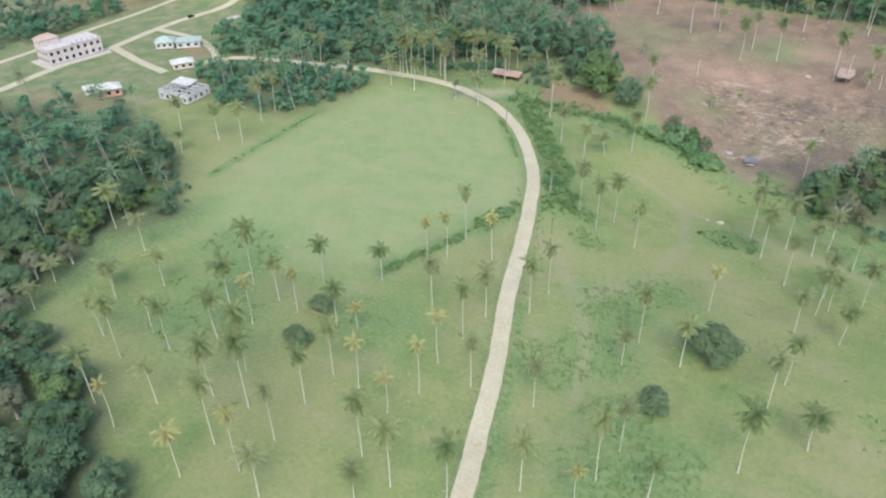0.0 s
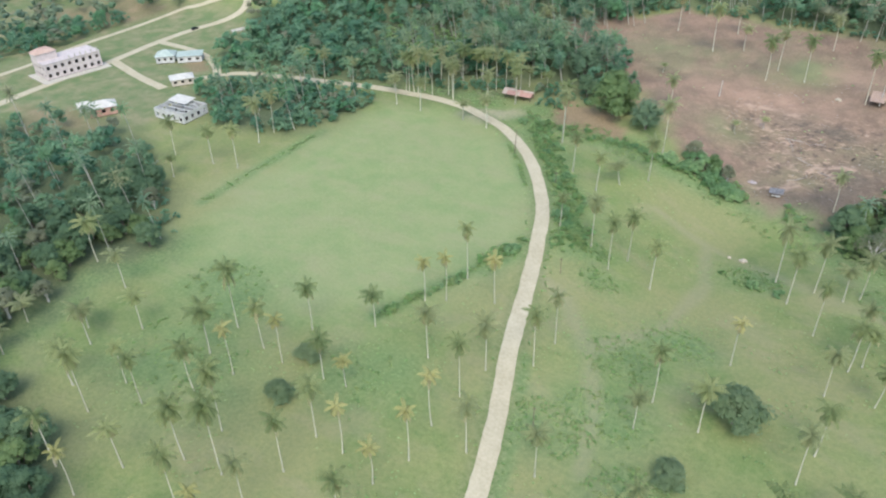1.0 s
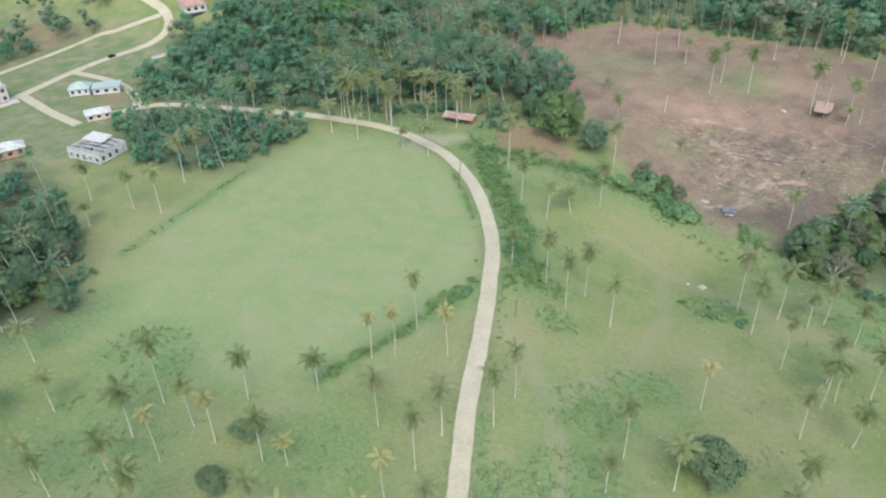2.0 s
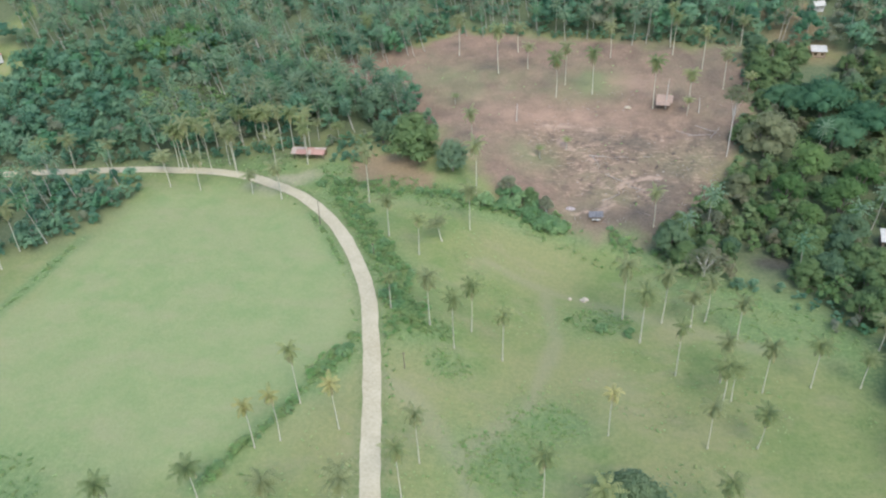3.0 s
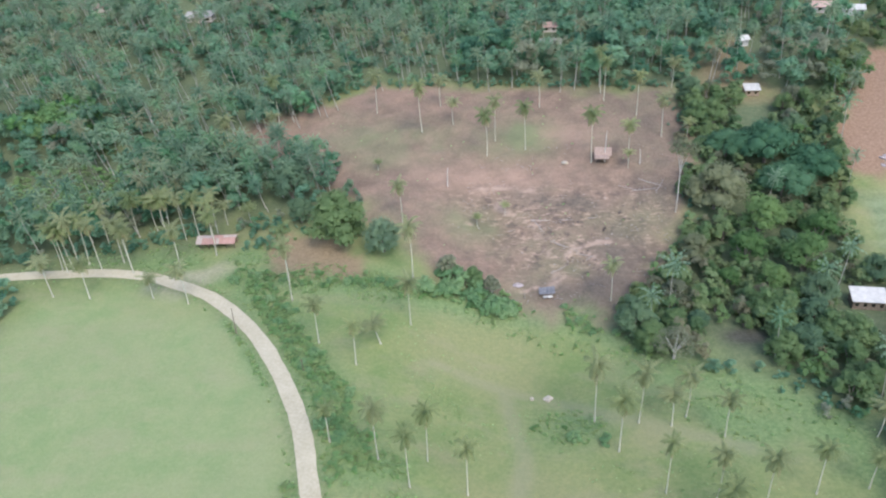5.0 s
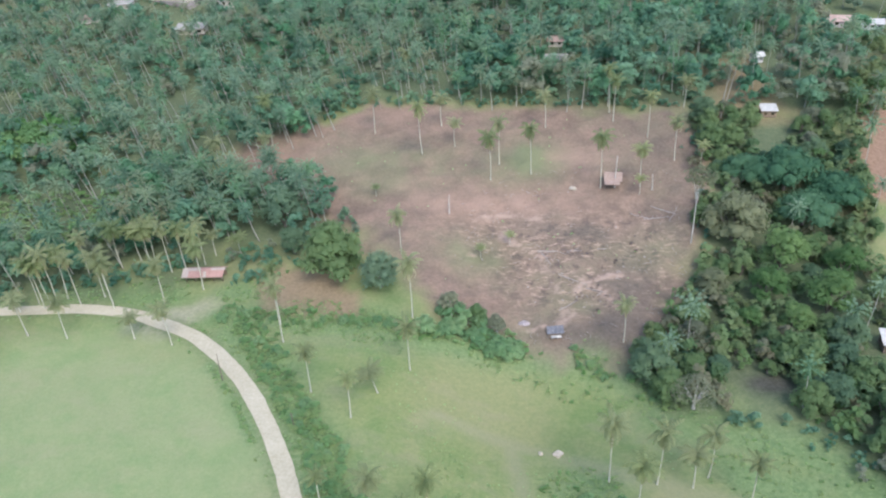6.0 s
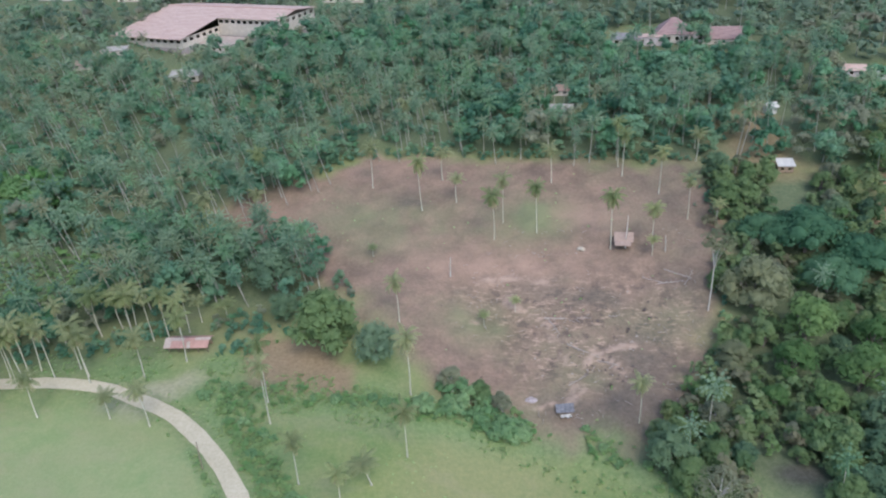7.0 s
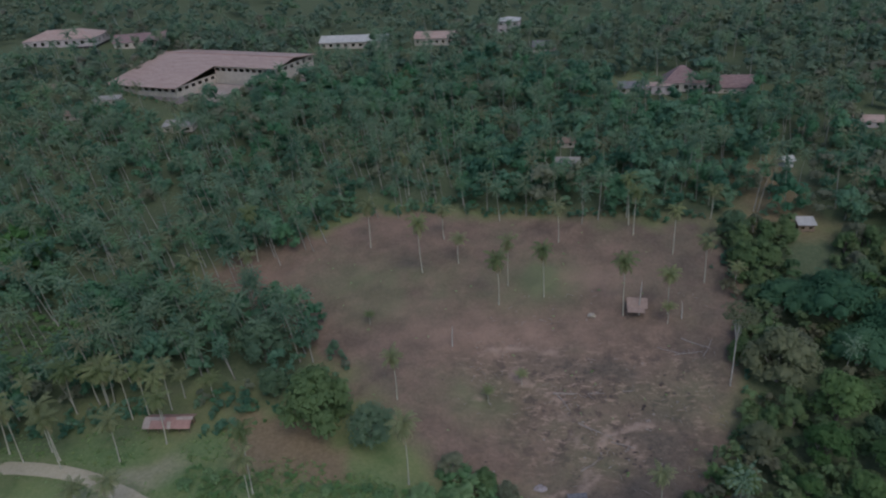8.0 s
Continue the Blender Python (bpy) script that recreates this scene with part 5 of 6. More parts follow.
def walls_round(root, lx, ly, height, cols, rows, mat, win=(1.2, 1.3), sill=0.95, storey=3.2):
    """Four walls with openings round a plan centred on the origin, and floors inside."""
    for name, length, n, m in (("wall_front", lx, cols[0], pose(-lx / 2, -ly / 2, 0)), ("wall_back", lx, cols[0], pose(lx / 2, ly / 2, 0, 0, 0, 180)),
                               ("wall_side", ly - 0.5, cols[1], pose(lx / 2, -ly / 2 + 0.25, 0, 0, 0, 90)), ("wall_side", ly - 0.5, cols[1], pose(-lx / 2, ly / 2 - 0.25, 0, 0, 0, -90))):
        p = part(name, wall_with_openings(length, height, n, rows, win[0], win[1], sill, storey), mat, root)
        p.matrix_basis = m
    bm = bmesh.new()
    for r in range(rows):
        box(bm, -lx / 2 + 0.26, lx / 2 - 0.26, -ly / 2 + 0.26, ly / 2 - 0.26, r * storey - (1.5 if r == 0 else 0.2), r * storey + 0.02)
    part("floor_slab", bm, SHADED_INSIDE, root)


def gable_roof(lx, ly, eave, ridge, over=0.6, thick=0.15):
    """Two sloping sheets with the ridge along x."""
    bm = bmesh.new()
    x, y, drop = lx / 2 + over, ly / 2 + over, (ridge - eave) * over / (ly / 2)
    slab(bm, [(-x, -y, eave - drop), (x, -y, eave - drop), (x, 0, ridge), (-x, 0, ridge)], thick)
    slab(bm, [(x, y, eave - drop), (-x, y, eave - drop), (-x, 0.01, ridge), (x, 0.01, ridge)], thick)
    return bm


def gable_ends(lx, ly, eave, ridge):
    bm = bmesh.new()
    for x in (-lx / 2 + 0.12, lx / 2 - 0.12):
        for s in (-0.11, 0.11):
            bm.faces.new([bm.verts.new((x + s, y, z)) for y, z in ((-ly / 2, eave), (ly / 2, eave), (0, ridge - 0.2))])
    return bm


def hip_roof(lx, ly, eave, top, over=0.6, ridge=None):
    bm = bmesh.new()
    x, y = lx / 2 + over, ly / 2 + over
    r = max(0.05, (lx - ly) / 2) if ridge is None else ridge
    a, b, c, d = (-x, -y, eave), (x, -y, eave), (x, y, eave), (-x, y, eave)
    e, f = (-r, 0, top), (r, 0, top)
    vs = [bm.verts.new(q) for q in (a, b, c, d, e, f)]
    for q in ((0, 1, 5, 4), (2, 3, 4, 5), (1, 2, 5), (3, 0, 4), (3, 2, 1, 0)):
        bm.faces.new([vs[i] for i in q])
    return bm


def house(name, x, y, turn, lx, ly, wall_h, roof_h, wall_mat, roof_mat, label, roof="gable", cols=(3, 2), rows=1, category="house", base=0.0):
    root = new(name)
    tagged(root, label, category, kind="thing")
    walls_round(root, lx, ly, wall_h, cols, rows, wall_mat, storey=wall_h / rows, sill=0.35 * wall_h / rows, win=(0.42 * lx / cols[0], 0.4 * wall_h / rows))
    if roof == "gable":
        part("roof", gable_roof(lx, ly, wall_h, wall_h + roof_h), roof_mat, root)
        part("gable", gable_ends(lx, ly, wall_h, wall_h + roof_h), wall_mat, root)
    elif roof == "hip":
        part("roof", hip_roof(lx, ly, wall_h, wall_h + roof_h), roof_mat, root)
    elif roof == "flat":
        bm = bmesh.new()
        slab(bm, [(-lx / 2 - 0.5, -ly / 2 - 0.5, wall_h + 0.15), (lx / 2 + 0.5, -ly / 2 - 0.5, wall_h + 0.15), (lx / 2 + 0.5, ly / 2 + 0.5, wall_h + 0.15 + roof_h), (-lx / 2 - 0.5, ly / 2 + 0.5, wall_h + 0.15 + roof_h)], 0.12)
        part("roof", bm, roof_mat, root)
    low = min(gz(x + a, y + b) for a in (-lx / 2, lx / 2) for b in (-ly / 2, ly / 2))
    root.matrix_basis = pose(x, y, max(low + 0.2, gz(x, y) - 0.3) + base, 0, 0, turn)
    return root


# the big hall on the hill: two wings under wide red roofs
def great_hall(x, y, z, turn):
    """A long hall with a wing in front, both under one wide low roof."""
    root = new("great_hall")
    tagged(root, "large hall under a wide faded red roof", "hall", kind="thing")
    part("wall_front", wall_with_openings(48, 5.2, 10, 1, 3.0, 1.7, 2.7, 5.2, 0.3), WALL_CREAM, root).matrix_basis = pose(-45, -46, 0)
    part("wall_inner", wall_with_openings(42, 9.6, 10, 1, 2.8, 1.7, 6.9, 9.6, 0.3), WALL_CREAM, root).matrix_basis = pose(3, -15, 0)
    part("wall_side", wall_with_openings(30.6, 5.2, 6, 1, 2.8, 1.7, 2.7, 5.2, 0.3), WALL_CREAM, root).matrix_basis = pose(3, -45.7, 0, 0, 0, 90)
    part("wall_side", wall_with_openings(65.4, 5.2, 12, 1, 2.8, 1.7, 2.7, 5.2, 0.3), WALL_CREAM, root).matrix_basis = pose(-45, 19.7, 0, 0, 0, -90)
    part("wall_side", wall_with_openings(34.4, 9.4, 6, 1, 2.8, 1.7, 6.9, 9.4, 0.3), WALL_CREAM, root).matrix_basis = pose(45, -14.7, 0, 0, 0, 90)
    part("wall_back", box_mesh((-44.7, 44.7, 20, 20.3, 0, 9.4)), WALL_CREAM, root)
    part("plinth", box_mesh((-45, 3, -46, 20, -8, -0.02), (3.01, 45, -15, 20, -8, -0.02)), RUBBLE, root)
    part("floor_slab", box_mesh((-44.6, 2.6, -45.6, 19.6, 0.0, 0.2)), SHADED_INSIDE, root)
    for name, q in (("roof_front", [(-47, -48, 5.3), (4.5, -48, 5.3), (4.5, -16.5, 10.0), (47, -16.5, 10.0), (47, 0, 12.5), (-47, 0, 12.5)]), ("roof_back", [(47, 21.5, 9.5), (-47, 21.5, 9.5), (-47, 0.02, 12.5), (47, 0.02, 12.5)])):
        bm = bmesh.new()
        slab(bm, q, 0.25)
        part(name, bm, ROOF_PINK, root)
    part("ridge_cap", box_mesh((-47, 47, -0.4, 0.4, 12.4, 12.65)), ROOF_RED, root)
    root.matrix_basis = pose(x, y, z, 0, 0, turn)


great_hall(-207, 539, 39.5, -20)
house("hall_annex", -203, 509, -20, 22, 16, 4.2, 0.8, WALL_CREAM, ROOF_TAN, "low annex with a dusty tan roof beside the hall", "flat", (5, 3), category="annex")
house("hillside_house", -208, 466, 4, 15, 8, 3.0, 1.2, WALL_CREAM, ROOF_CREAM, "small cream house with pale roof among palms", "flat")
house("hillside_house", -21, 425, -6, 10, 7, 3.2, 1.4, WALL_CREAM, ROOF_CREAM, "small pale house half hidden by trees", "gable")
house("hillside_house", -20, 444, -6, 7, 6, 3.0, 1.6, WALL_CREAM, ROOF_RUST, "small house with a brown roof among trees", "gable", (2, 2))
house("hillside_house", 16, 502, -8, 14, 9, 3.8, 2.0, WALL_CREAM, ROOF_GREY, "low cream house with a grey gabled roof", "gable", (3, 2), 1)
house("pyramid_roof_house", 40, 506, -8, 17, 15, 4.5, 7.0, WALL_CREAM, ROOF_MAROON, "house with a steep dull maroon pyramid roof", "hip", (4, 3))
house("hillside_house", 64, 500, -8, 20, 11, 3.4, 4.4, WALL_CREAM, ROOF_MAROON, "cream walled house with a dark maroon roof", "gable", (5, 3), 2)
house("outbuilding", 28, 499, -8, 13, 5, 4.4, 0.4, WALL_PINK, ROOF_PINK, "low rosy outbuilding between two hillside houses", "flat", (3, 1), category="outbuilding")
house("hillside_house", 51, 503, -8, 9, 8, 4.4, 1.2, WALL_PINK, ROOF_PINK, "low rosy house beside the pyramid roof", "flat", (2, 2))
house("hillside_house", 110, 455, -12, 11, 8, 3.2, 1.6, WALL_PINK, ROOF_PINK, "pink roofed house beyond the hillside trees", "gable")
house("hillside_house", 124, 450, -12, 9, 7, 3.2, 1.4, WALL_WHITE, ROOF_WHITE, "white roofed house beyond the hillside trees", "gable")
house("field_hut", 60, 376, -3, 5.4, 4.6, 2.6, 1.0, BAMBOO_WALL, ROOF_WHITE, "small hut with a sheet of pale metal roof", "flat", (2, 2), category="hut")
house("white_hut", 66, 420, 20, 4.2, 3.8, 3.4, 1.3, WALL_WHITE, ROOF_WHITE, "small white hut on bare brown soil", "gable", (2, 2), category="hut")
house("white_shelter", 68, 262, -6, 9, 5.0, 3.0, 1.5, TIMBER, ROOF_WHITE, "open shelter under a broad white sheet roof", "flat", (4, 2), category="shelter")
house("distant_house", -334, 592, 5, 46, 24, 5, 4.5, WALL_PINK, ROOF_PINK, "long distant building with a rosy roof", "hip", (9, 4))
house("distant_house", -286, 598, 12, 32, 18, 5, 3.5, WALL_CREAM, ROOF_MAROON, "distant building with a dull maroon roof", "gable", (6, 3))
house("distant_house", -150, 622, -4, 46, 14, 5, 3, WALL_CREAM, ROOF_WHITE, "long distant cream building in the woods", "gable", (9, 3))
house("distant_house", -96, 622, -8, 26, 14, 5, 3, WALL_CREAM, ROOF_PINK, "distant building with a rosy roof", "gable", (6, 3))
house("distant_house", -48, 650, -8, 14, 12, 8, 2, WALL_PINK, ROOF_WHITE, "distant tall pale house in the woods", "hip", (3, 3), 2)
house("distant_house", -26, 586, -8, 13, 9, 4, 2.5, WALL_CREAM, ROOF_GREY, "distant house with a grey roof", "gable", (3, 2))
house("hillside_house", -292, 500, 12, 10, 7, 3.0, 1.6, WALL_WHITE, ROOF_RUST, "little white house with a brown roof", "gable", (2, 2))
house("hillside_house", -256, 490, 4, 13, 6, 3.0, 0.8, WALL_CREAM, ROOF_CREAM, "low pale house at the hall's corner", "flat", (3, 2))
house("hillside_house", -264, 470, 10, 9, 7, 3.0, 1.4, WALL_CREAM, ROOF_RUST, "small brown roofed house among palms", "gable", (2, 2))
house("pink_roof_house", -330.6, 336, -35, 17, 12, 4.0, 3.5, WALL_WHITE, ROOF_RED, "white house with a hipped red roof", "hip", (4, 3))
house("white_annex", -335.6, 342.8, -35, 12, 9, 3.6, 2.6, WALL_WHITE, ROOF_CREAM, "white house wing under a dusty pale roof", "hip", (3, 2))
house("roadside_hut", -291, 183, 60, 11, 8, 3.6, 2.2, ROOF_RED, ROOF_WHITE, "red walled hut under a pale roof", "hip", (3, 2), category="hut")
house("roadside_hut", -300, 180, 60, 4, 4, 3.0, 1.2, WALL_WHITE, ROOF_WHITE, "little white outhouse beside the hut", "gable", (1, 1), category="hut")
house("pavilion", -288.2, 225.2, 55, 10, 7, 3.0, 1.6, WALL_CREAM, ROOF_WHITE, "open pavilion with a pale hipped roof", "hip", (3, 2), category="pavilion")
house("teal_house", -320.2, 243.7, 40, 9, 8, 3.4, 2.4, WALL_WHITE, ROOF_TEAL, "white house with a teal roof", "hip", (3, 2))
house("flat_roof_house", -309.5, 250, 40, 12, 7, 3.2, 0.4, WALL_WHITE, ROOF_TEAL, "low house with a pale green roof", "flat", (3, 2))


def unfinished_building(x, y, turn):
    """Two bare storeys with open windows, a taller block behind."""
    root = new("unfinished_building")
    tagged(root, "unfinished two-storey building with bare rose-grey walls", "building", kind="thing")
    walls_round(root, 28, 13, 7.4, (8, 4), 2, WALL_PINK, (1.5, 1.7), 0.9, 3.6)
    part("roof_slab", box_mesh((-14.3, 14.3, -6.8, 6.8, 7.42, 7.62)), WALL_PINK, root)
    bm = bmesh.new()
    box(bm, -14, -4, 0, 6.4, 7.62, 11.0)
    part("upper_block", bm, WALL_PINK, root)
    roof = part("upper_roof", hip_roof(10, 6.4, 11.02, 13.2, 0.5), ROOF_PINK, root)
    roof.matrix_basis = pose(-9, 3.2, 0)
    for i in range(6):
        c = part("column", box_mesh((-0.2, 0.2, -0.2, 0.2, 7.62, 9.0 + 0.25 * (i % 3))), CONCRETE, root)
        c.matrix_basis = pose(-1 + 2.8 * i, -6.2, 0)
    part("apron", box_mesh((-17, 16.5, -10.5, 9.5, -1.5, -0.25)), CONCRETE, root, "pale dusty concrete apron")
    root.matrix_basis = pose(x, y, gz(x + 4, y) + 0.6, 0, 0, turn)


unfinished_building(-352.5, 210.3, 80)


def roofless_building(x, y, turn):
    """White unfinished walls, open to the sky."""
    root = new("roofless_building")
    tagged(root, "white roofless building shell behind coconut palms", "building", kind="thing")
    walls_round(root, 17, 14, 4.2, (5, 4), 1, WALL_WHITE, (1.6, 1.8), 0.9, 4.2)
    for k in (-3, 3):
        w = part("inner_wall", wall_with_openings(13, 4.0, 3, 1, 1.4, 2.1, 0.3, 4.0), WALL_WHITE, root)
        w.matrix_basis = pose(k, -6.5, 0, 0, 0, 90)
    for i in range(5):
        b = part("roof_beam", box_mesh((-8.6, 8.6, -0.15, 0.15, 4.22, 4.5)), WALL_WHITE, root)
        b.matrix_basis = pose(0, -6 + 3 * i, 0)
    bm = bmesh.new()
    slab(bm, [(-8.8, 1.0, 4.7), (2, 1.0, 4.7), (2, 7.4, 5.4), (-8.8, 7.4, 5.4)], 0.12)
    part("roof_sheet", bm, ROOF_WHITE, root, "white metal sheet over one corner")
    root.matrix_basis = pose(x, y, gz(x, y) + 0.2, 0, 0, turn)


roofless_building(-258.2, 198, 2)


slab_ruin = tagged(part("concrete_slab", box_mesh((-1.8, 1.8, -5.5, 5.5, -0.6, 0.25), (-1.8, -1.5, -5.5, 5.5, 0.25, 0.6)), CONCRETE), "long pale concrete slab lying in grass", "slab", kind="thing")
slab_ruin.matrix_basis = pose(-318.8, 295.9, gz(-318.8, 295.9) + 0.1, 0, 0, -20)


def long_shed(x, y, turn):
    """An open shed on posts under rusty sheets."""
    root = new("long_shed")
    tagged(root, "long low shed under patched rose-red metal sheets", "shed", kind="thing")
    part("roof", gable_roof(12.5, 5.4, 2.5, 3.8, 0.4, 0.08), ROOF_ROSE, root)
    for x0, x1, y0, y1 in ((-6.95, -4.9, -3.15, 0.1), (-4.8, -1.0, -0.9, 0.1), (2.2, 6.95, -0.8, 0.1), (0.2, 1.3, -3.2, -1.9)):
        bm = bmesh.new()
        slab(bm, [(x0, y0, 3.9 + 0.4815 * y0), (x1, y0, 3.9 + 0.4815 * y0), (x1, y1, 3.9), (x0, y1, 3.9)], 0.05)
        part("roof_sheet", bm, ROOF_TAN, root, "bleached tan metal sheet")
    for i in range(5):
        for s in (-1, 1):
            p = part("post", box_mesh((-0.08, 0.08, -0.08, 0.08, -0.4, 2.55)), TIMBER, root)
            p.matrix_basis = pose(-6 + 3 * i, 2.0 * s, 0)
    part("back_wall", box_mesh((-6, 6, 1.85, 1.93, 0, 2.3)), BAMBOO_WALL, root)
    part("bench", box_mesh((-5.5, 5.5, 1.0, 1.6, 0.45, 0.55)), TIMBER, root)
    root.matrix_basis = pose(x, y, gz(x, y), 0, 0, turn)


long_shed(-138, 281, 2)


def bare_pole(x, y, height, lean):
    """A thin dark pole, tapered and a little crooked."""
    V, T = [], []
    z = gz(x, y)
    tube(V, T, [(x, y, z - 0.5), (x + 0.35 * lean, y, z + 0.45 * height), (x + lean, y + 0.1, z + height)], [0.17, 0.14, 0.09], 8)
    tagged(new("wooden_pole", mesh_from("wooden_pole", V, T, TIMBER, smooth=True)), "thin dark leaning pole at the road's edge", "pole", kind="thing")


bare_pole(-116.3, 234, 9.0, 0.4)


def nipa_hut(x, y, turn):
    """A raised bamboo hut with a thatched roof and a lean-to."""
    root = new("bamboo_hut")
    tagged(root, "raised bamboo hut with thatched roof on bare ground", "hut", kind="thing")
    for sx in (-2.3, 0, 2.3):
        for sy in (-1.7, 1.7):
            p = part("post", box_mesh((-0.1, 0.1, -0.1, 0.1, -1.0, 3.0)), TIMBER, root)
            p.matrix_basis = pose(sx, sy, 0)
    part("floor", box_mesh((-2.6, 2.6, -2.0, 2.0, 0.9, 1.05)), TIMBER, root)
    part("wall", wall_with_openings(4.6, 1.9, 2, 1, 0.9, 0.7, 0.7, 1.9, 0.08), BAMBOO_WALL, root).matrix_basis = pose(-2.3, -1.72, 1.06)
    part("wall", box_mesh((-2.3, 2.3, 1.62, 1.7, 1.06, 2.95)), BAMBOO_WALL, root)
    part("wall", box_mesh((-2.3, -2.22, -1.6, 1.6, 1.06, 2.95)), BAMBOO_WALL, root)
    part("roof", gable_roof(5.2, 4.0, 2.95, 4.7, 0.6, 0.22), THATCH, root)
    bm = bmesh.new()
    slab(bm, [(-3.0, -4.6, 1.9), (2.4, -4.6, 1.9), (2.4, -2.6, 2.6), (-3.0, -2.6, 2.6)], 0.12)
    part("lean_to", bm, THATCH, root, "low thatched lean-to")
    for sx in (-2.8, 2.2):
        part("post", box_mesh((-0.07, 0.07, -0.07, 0.07, -1.0, 1.85)), TIMBER, root).matrix_basis = pose(sx, -4.4, 0)
    root.matrix_basis = pose(x, y, gz(x, y) + 0.4, 0, 0, turn)


nipa_hut(-3.5, 336, -6)


def lean_shelter(x, y):
    """A low shelter of dark sheeting with a white tarpaulin at its mouth."""
    root = new("tarpaulin_shelter")
    tagged(root, "low dark shelter with a crumpled white tarpaulin", "shelter", kind="thing")
    bm = bmesh.new()
    slab(bm, [(-2.6, -1.3, 1.0), (2.4, -1.3, 1.2), (2.4, 1.4, 2.1), (-2.6, 1.4, 1.8)], 0.06)
    part("roof_sheet", bm, BLUE_SHEET, root)
    for sx, sy, h in ((-2.4, -1.2, 1.0), (2.2, -1.2, 1.15), (2.2, 1.3, 2.0), (-2.4, 1.3, 1.75)):
        part("pole", box_mesh((-0.05, 0.05, -0.05, 0.05, -0.5, h)), TIMBER, root).matrix_basis = pose(sx, sy, 0)
    bm = bmesh.new()
    bmesh.ops.create_grid(bm, x_segments=12, y_segments=8, size=1.0)
    for v in bm.verts:
        v.co.z = 0.55 * noise.noise(v.co * 2.3) + 0.5 - 0.35 * v.co.y
        v.co.x *= 1.5
        v.co.y = v.co.y * 0.9 - 2.0
    geo = bmesh.ops.extrude_face_region(bm, geom=bm.faces[:])
    for v in [g for g in geo["geom"] if isinstance(g, bmesh.types.BMVert)]:
        v.co.z -= 0.05
    part("tarpaulin", bm, ROOF_WHITE, root, "crumpled white tarpaulin")
    root.matrix_basis = pose(x, y, gz(x, y) + 0.1, 0, 0, 4)


lean_shelter(-26.5, 268)


def boulder(name, x, y, size, mat, label, seed, category="stone", group="", squash=0.6):
    bm = bmesh.new()
    bmesh.ops.create_icosphere(bm, subdivisions=3, radius=1.0)
    for v in bm.verts:
        k = 1 + 0.45 * noise.noise(v.co * 1.3 + Vector((seed * 3.1, 0, 0))) + 0.12 * noise.noise(v.co * 4 + Vector((0, seed, 0)))
        v.co = Vector((v.co.x * 1.25, v.co.y, v.co.z * squash)) * k * size
    ob = tagged(part(name, bm, mat), label, category, group, "thing")
    ob.matrix_basis = pose(x, y, gz(x, y) + 0.22 * size, 0, 0, seed * 47)
    return ob


boulder("pale_boulder", -27.5, 224, 1.05, STONE, "large pale flat boulder lying in the meadow", 1, group="meadow boulders", squash=0.4)
boulder("pale_boulder", -32, 224, 0.55, STONE, "small pale boulder lying in the meadow", 2, group="meadow boulders")
boulder("pale_boulder", -18, 334, 1.1, STONE, "pale stone lying on the burnt clearing", 3, group="clearing stones")
boulder("pale_boulder", -36, 272, 1.3, RUBBLE, "flat pale rock at the burnt clearing's foot", 4, group="clearing stones", squash=0.3)
for i in range(44):
    a = rng.uniform(0, 6.283)
    q = 8 * math.sqrt(rng.random())
    boulder("rubble_stone", 104 + q * math.cos(a), 331 + 0.7 * q * math.sin(a), rng.uniform(0.4, 1.1), RUBBLE if i % 5 else LOG_GREY, "grey rough stone in a rubble heap", 10 + i, group="rubble heap")


# ---- the burnt clearing: fallen trunks, brush, stumps ----
def fallen_log(x, y, length, turn, thick, mat, label, seed):
    r = random.Random(seed)
    V, T = [], []
    pts = [(length * i / 6 - length / 2, 0.1 * math.sin(i * 1.3 + seed), 0.05 * math.sin(i + seed)) for i in range(7)]
    tube(V, T, pts, [thick * (1 - 0.6 * i / 6) for i in range(7)], 7)
    for k in range(4):
        b = pts[2 + k]
        a = r.uniform(0.5, 1.1) * r.choice((-1, 1))
        l = length * r.uniform(0.12, 0.25)
        tube(V, T, [b, (b[0] + l * 0.6 * math.cos(a), l * math.sin(a), 0.25), (b[0] + l * math.cos(a), l * 1.5 * math.sin(a), 0.5)], [thick * 0.4, thick * 0.25, thick * 0.08], 5)
    ob = tagged(new("fallen_log", mesh_from("fallen_log", V, T, mat, smooth=True)), label, "log", "fallen logs", "thing")
    slope = math.degrees(math.atan2(gz(x + math.cos(radians(turn)), y + math.sin(radians(turn))) - gz(x, y), 1.0))
    ob.matrix_basis = pose(x, y, gz(x, y) + 0.25, 0, -slope, turn)


for i, (x, y, l, a, th) in enumerate([(10, 319, 9, 10, 0.25), (16, 321, 8, 60, 0.2), (4, 320, 7, 160, 0.2), (-20, 291, 11, -30, 0.28), (-12, 286, 9, -20, 0.22), (-28, 300, 8, -60, 0.22), (-10, 305, 7, 5, 0.2), (-22, 280, 8, 40, 0.2), (-24, 304, 15, 1, 0.3), (14, 322, 12, -25, 0.26)]):
    fallen_log(x, y, l, a, th, LOG_GREY, "bleached fallen trunk with broken branches", i)

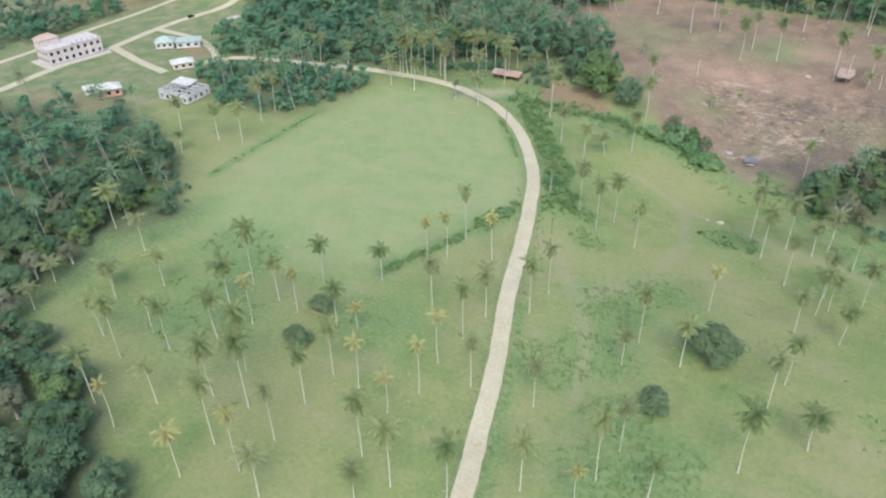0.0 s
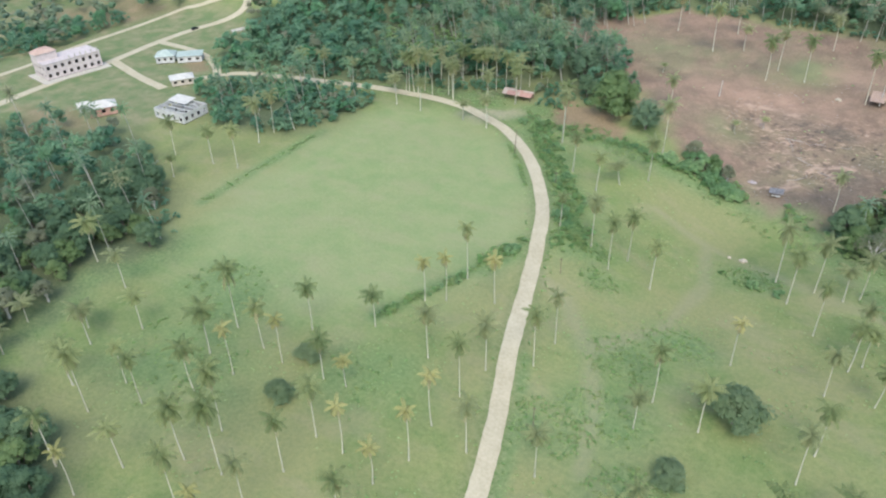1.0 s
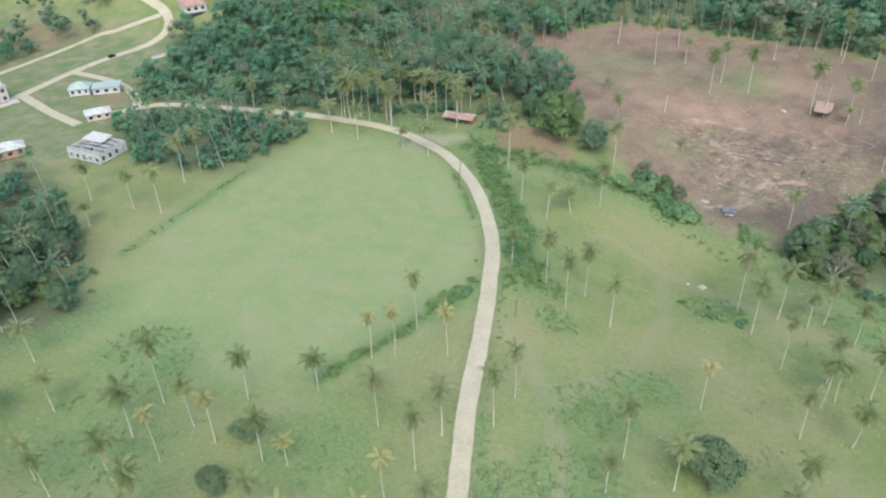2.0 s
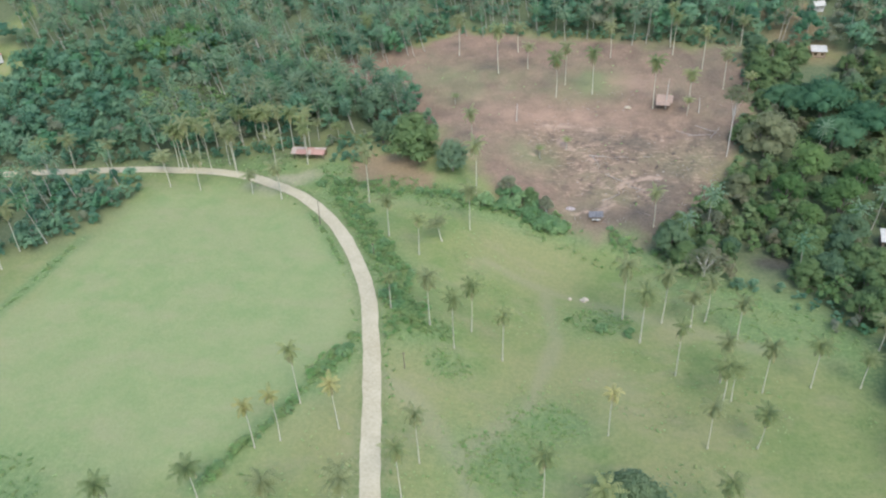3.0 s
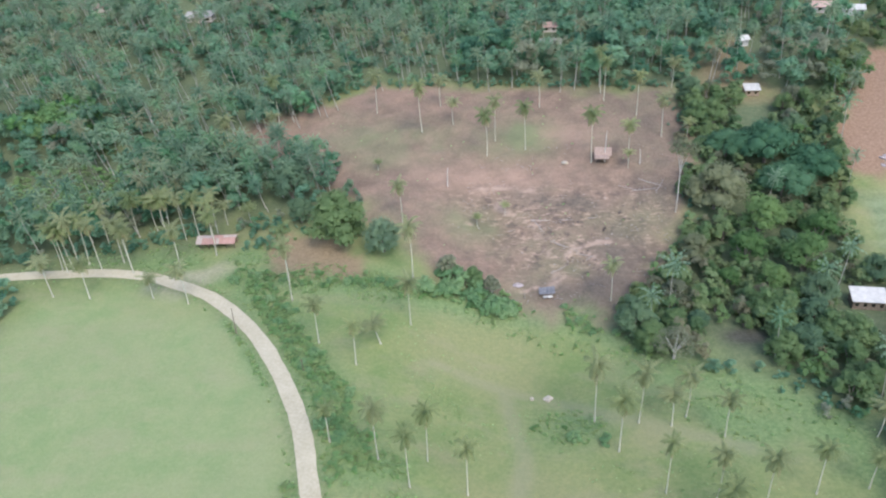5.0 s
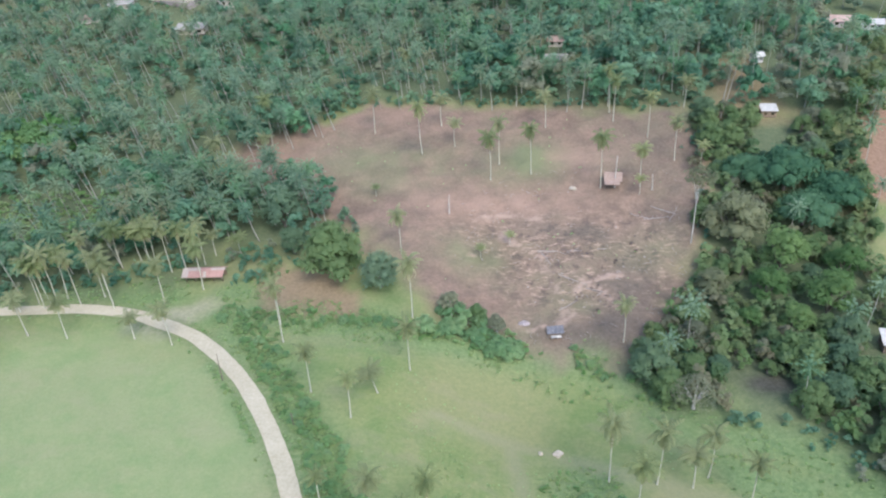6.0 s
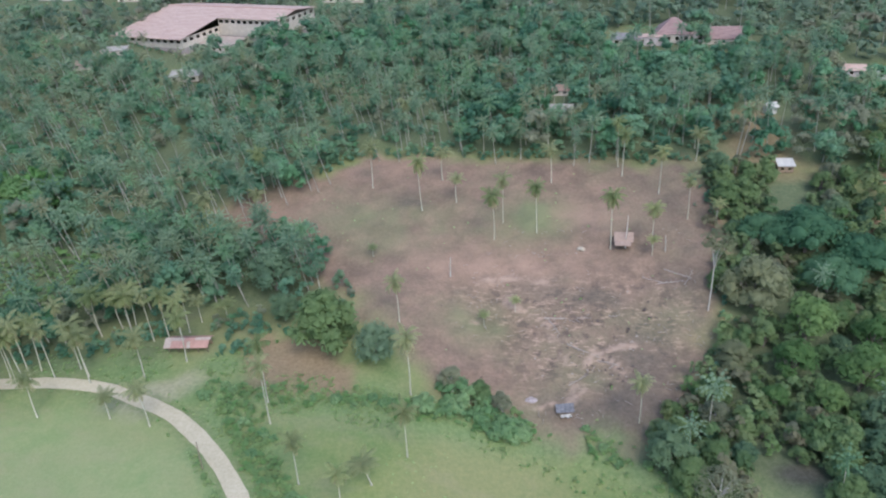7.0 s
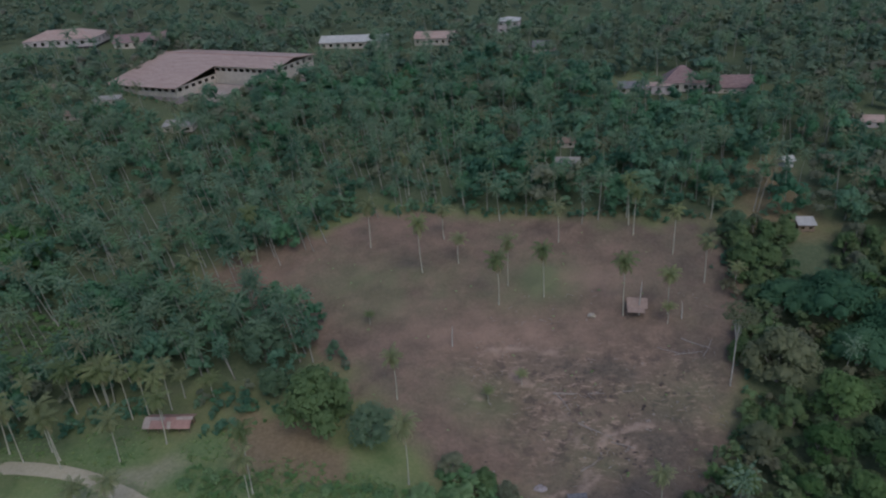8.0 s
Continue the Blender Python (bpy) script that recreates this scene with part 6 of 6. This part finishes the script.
V, T = [], []
for _ in range(700):
    x, y = rng.uniform(-60, 20), rng.uniform(258, 345)
    if float(edge_distance(x, y, BURN)) < 1 or float(value_noise(x, y, 12, 41)) < 0.45:
        continue
    a, l, z = rng.uniform(0, 3.14), rng.uniform(0.7, 2.8), gz(x, y) + 0.25
    dx, dy = l * math.cos(a), l * math.sin(a)
    tube(V, T, [(x, y, z), (x + dx * 0.5, y + dy * 0.5, z + rng.uniform(0.0, 0.4)), (x + dx, y + dy, z + rng.uniform(-0.1, 0.5))], [0.09, 0.07, 0.03], 4)
tagged(new("brush_debris", mesh_from("brush_debris", V, T, LOG_GREY)), "dry cut branches strewn over burnt ground", "debris", kind="stuff")


CHAR = plain("charred_brush", (0.07, 0.055, 0.05), (0.17, 0.135, 0.12), 1.2)
brush_spots = []
while len(brush_spots) < 240:
    x, y = rng.gauss(-14, 20), rng.gauss(291, 16)
    if float(edge_distance(x, y, BURN)) > 2 and float(value_noise(x, y, 9, 77)) > 0.42:
        brush_spots.append((x, y))
joined("charred_brush", brush_spots, shrub, CHAR, "low heaps of dark charred brush on burnt ground", "brush", 78, (0.3, 1.0), (0.5, 1.0))
joined("ashen_brush", [(x + 2.5, y - 3.0) for x, y in brush_spots[::3]], shrub, LOG_GREY, "bleached dry brush heaps on burnt ground", "brush", 79, (0.3, 0.9), (0.4, 0.8))


def bare_trunk(x, y, h, lean, label):
    """A tall dead palm trunk with no crown."""
    V, T = [], []
    tube(V, T, [(lean * (t / 6) ** 2, 0.2 * math.sin(t), h * t / 6 - (0.4 if t == 0 else 0)) for t in range(7)], [0.3, 0.22, 0.2, 0.18, 0.17, 0.15, 0.1], 7)
    ob = tagged(new("dead_palm_trunk", mesh_from("dead_palm_trunk", V, T, PALE_BARK, smooth=True)), label, "dead tree", "dead trunks", "thing")
    ob.matrix_basis = pose(x, y, gz(x, y))


bare_trunk(-3, 334, 13, 0.3, "bare pale trunk beside the bamboo hut")
bare_trunk(10, 332, 7, -0.4, "short bare trunk on the burnt clearing")
bare_trunk(-62, 318, 8, 0.4, "short bare trunk on the burnt clearing")


# ---- along the roads ----
def parked_car(x, y, turn):
    root = new("parked_car")
    tagged(root, "dark car standing on the pale town road", "car", kind="thing")
    bm = box_mesh((-2.1, 2.1, -0.85, 0.85, 0.35, 0.95))
    bmesh.ops.bevel(bm, geom=bm.edges[:], offset=0.12, segments=2, affect="EDGES")
    part("body", bm, CAR_PAINT, root)
    bm = bmesh.new()
    lo = [bm.verts.new(p) for p in ((-1.7, -0.78, 0.96), (1.0, -0.78, 0.96), (1.0, 0.78, 0.96), (-1.7, 0.78, 0.96))]
    hi = [bm.verts.new(p) for p in ((-1.4, -0.65, 1.5), (0.4, -0.65, 1.5), (0.4, 0.65, 1.5), (-1.4, 0.65, 1.5))]
    for i in range(4):
        j = (i + 1) % 4
        bm.faces.new((lo[i], lo[j], hi[j], hi[i]))
    bm.faces.new(hi)
    part("cabin", bm, GLASS, root, "dark glazed cabin")
    for sx in (-1.3, 1.3):
        for sy in (-0.8, 0.8):
            bm = bmesh.new()
            bmesh.ops.create_cone(bm, cap_ends=True, segments=16, radius1=0.34, radius2=0.34, depth=0.22, matrix=pose(0, 0, 0, 90))
            part("wheel", bm, TYRE, root).matrix_basis = pose(sx, sy, 0.34)
    root.matrix_basis = pose(x, y, gz(x, y) + 0.1, 0, 0, turn)


parked_car(-345, 285.7, 85)


def utility_post(x, y, h):
    root = new("roadside_post")
    tagged(root, "thin dark timber post beside the road", "post", "roadside posts", "thing")
    V, T = [], []
    tube(V, T, [(0, 0, -0.5), (0.02, 0, h * 0.5), (0.05, 0.02, h)], [0.13, 0.11, 0.09], 8)
    new("pole", mesh_from("pole", V, T, TIMBER, smooth=True)).parent = root
    part("crossbar", box_mesh((-0.5, 0.5, -0.05, 0.05, h - 0.6, h - 0.48)), TIMBER, root)
    root.matrix_basis = pose(x, y, gz(x, y), 0, 0, 20)


for x, y, h in ((-51.7, 115.7, 6.5), (-92, 217, 5.5), (-70, 172, 5.5)):
    utility_post(x, y, h)
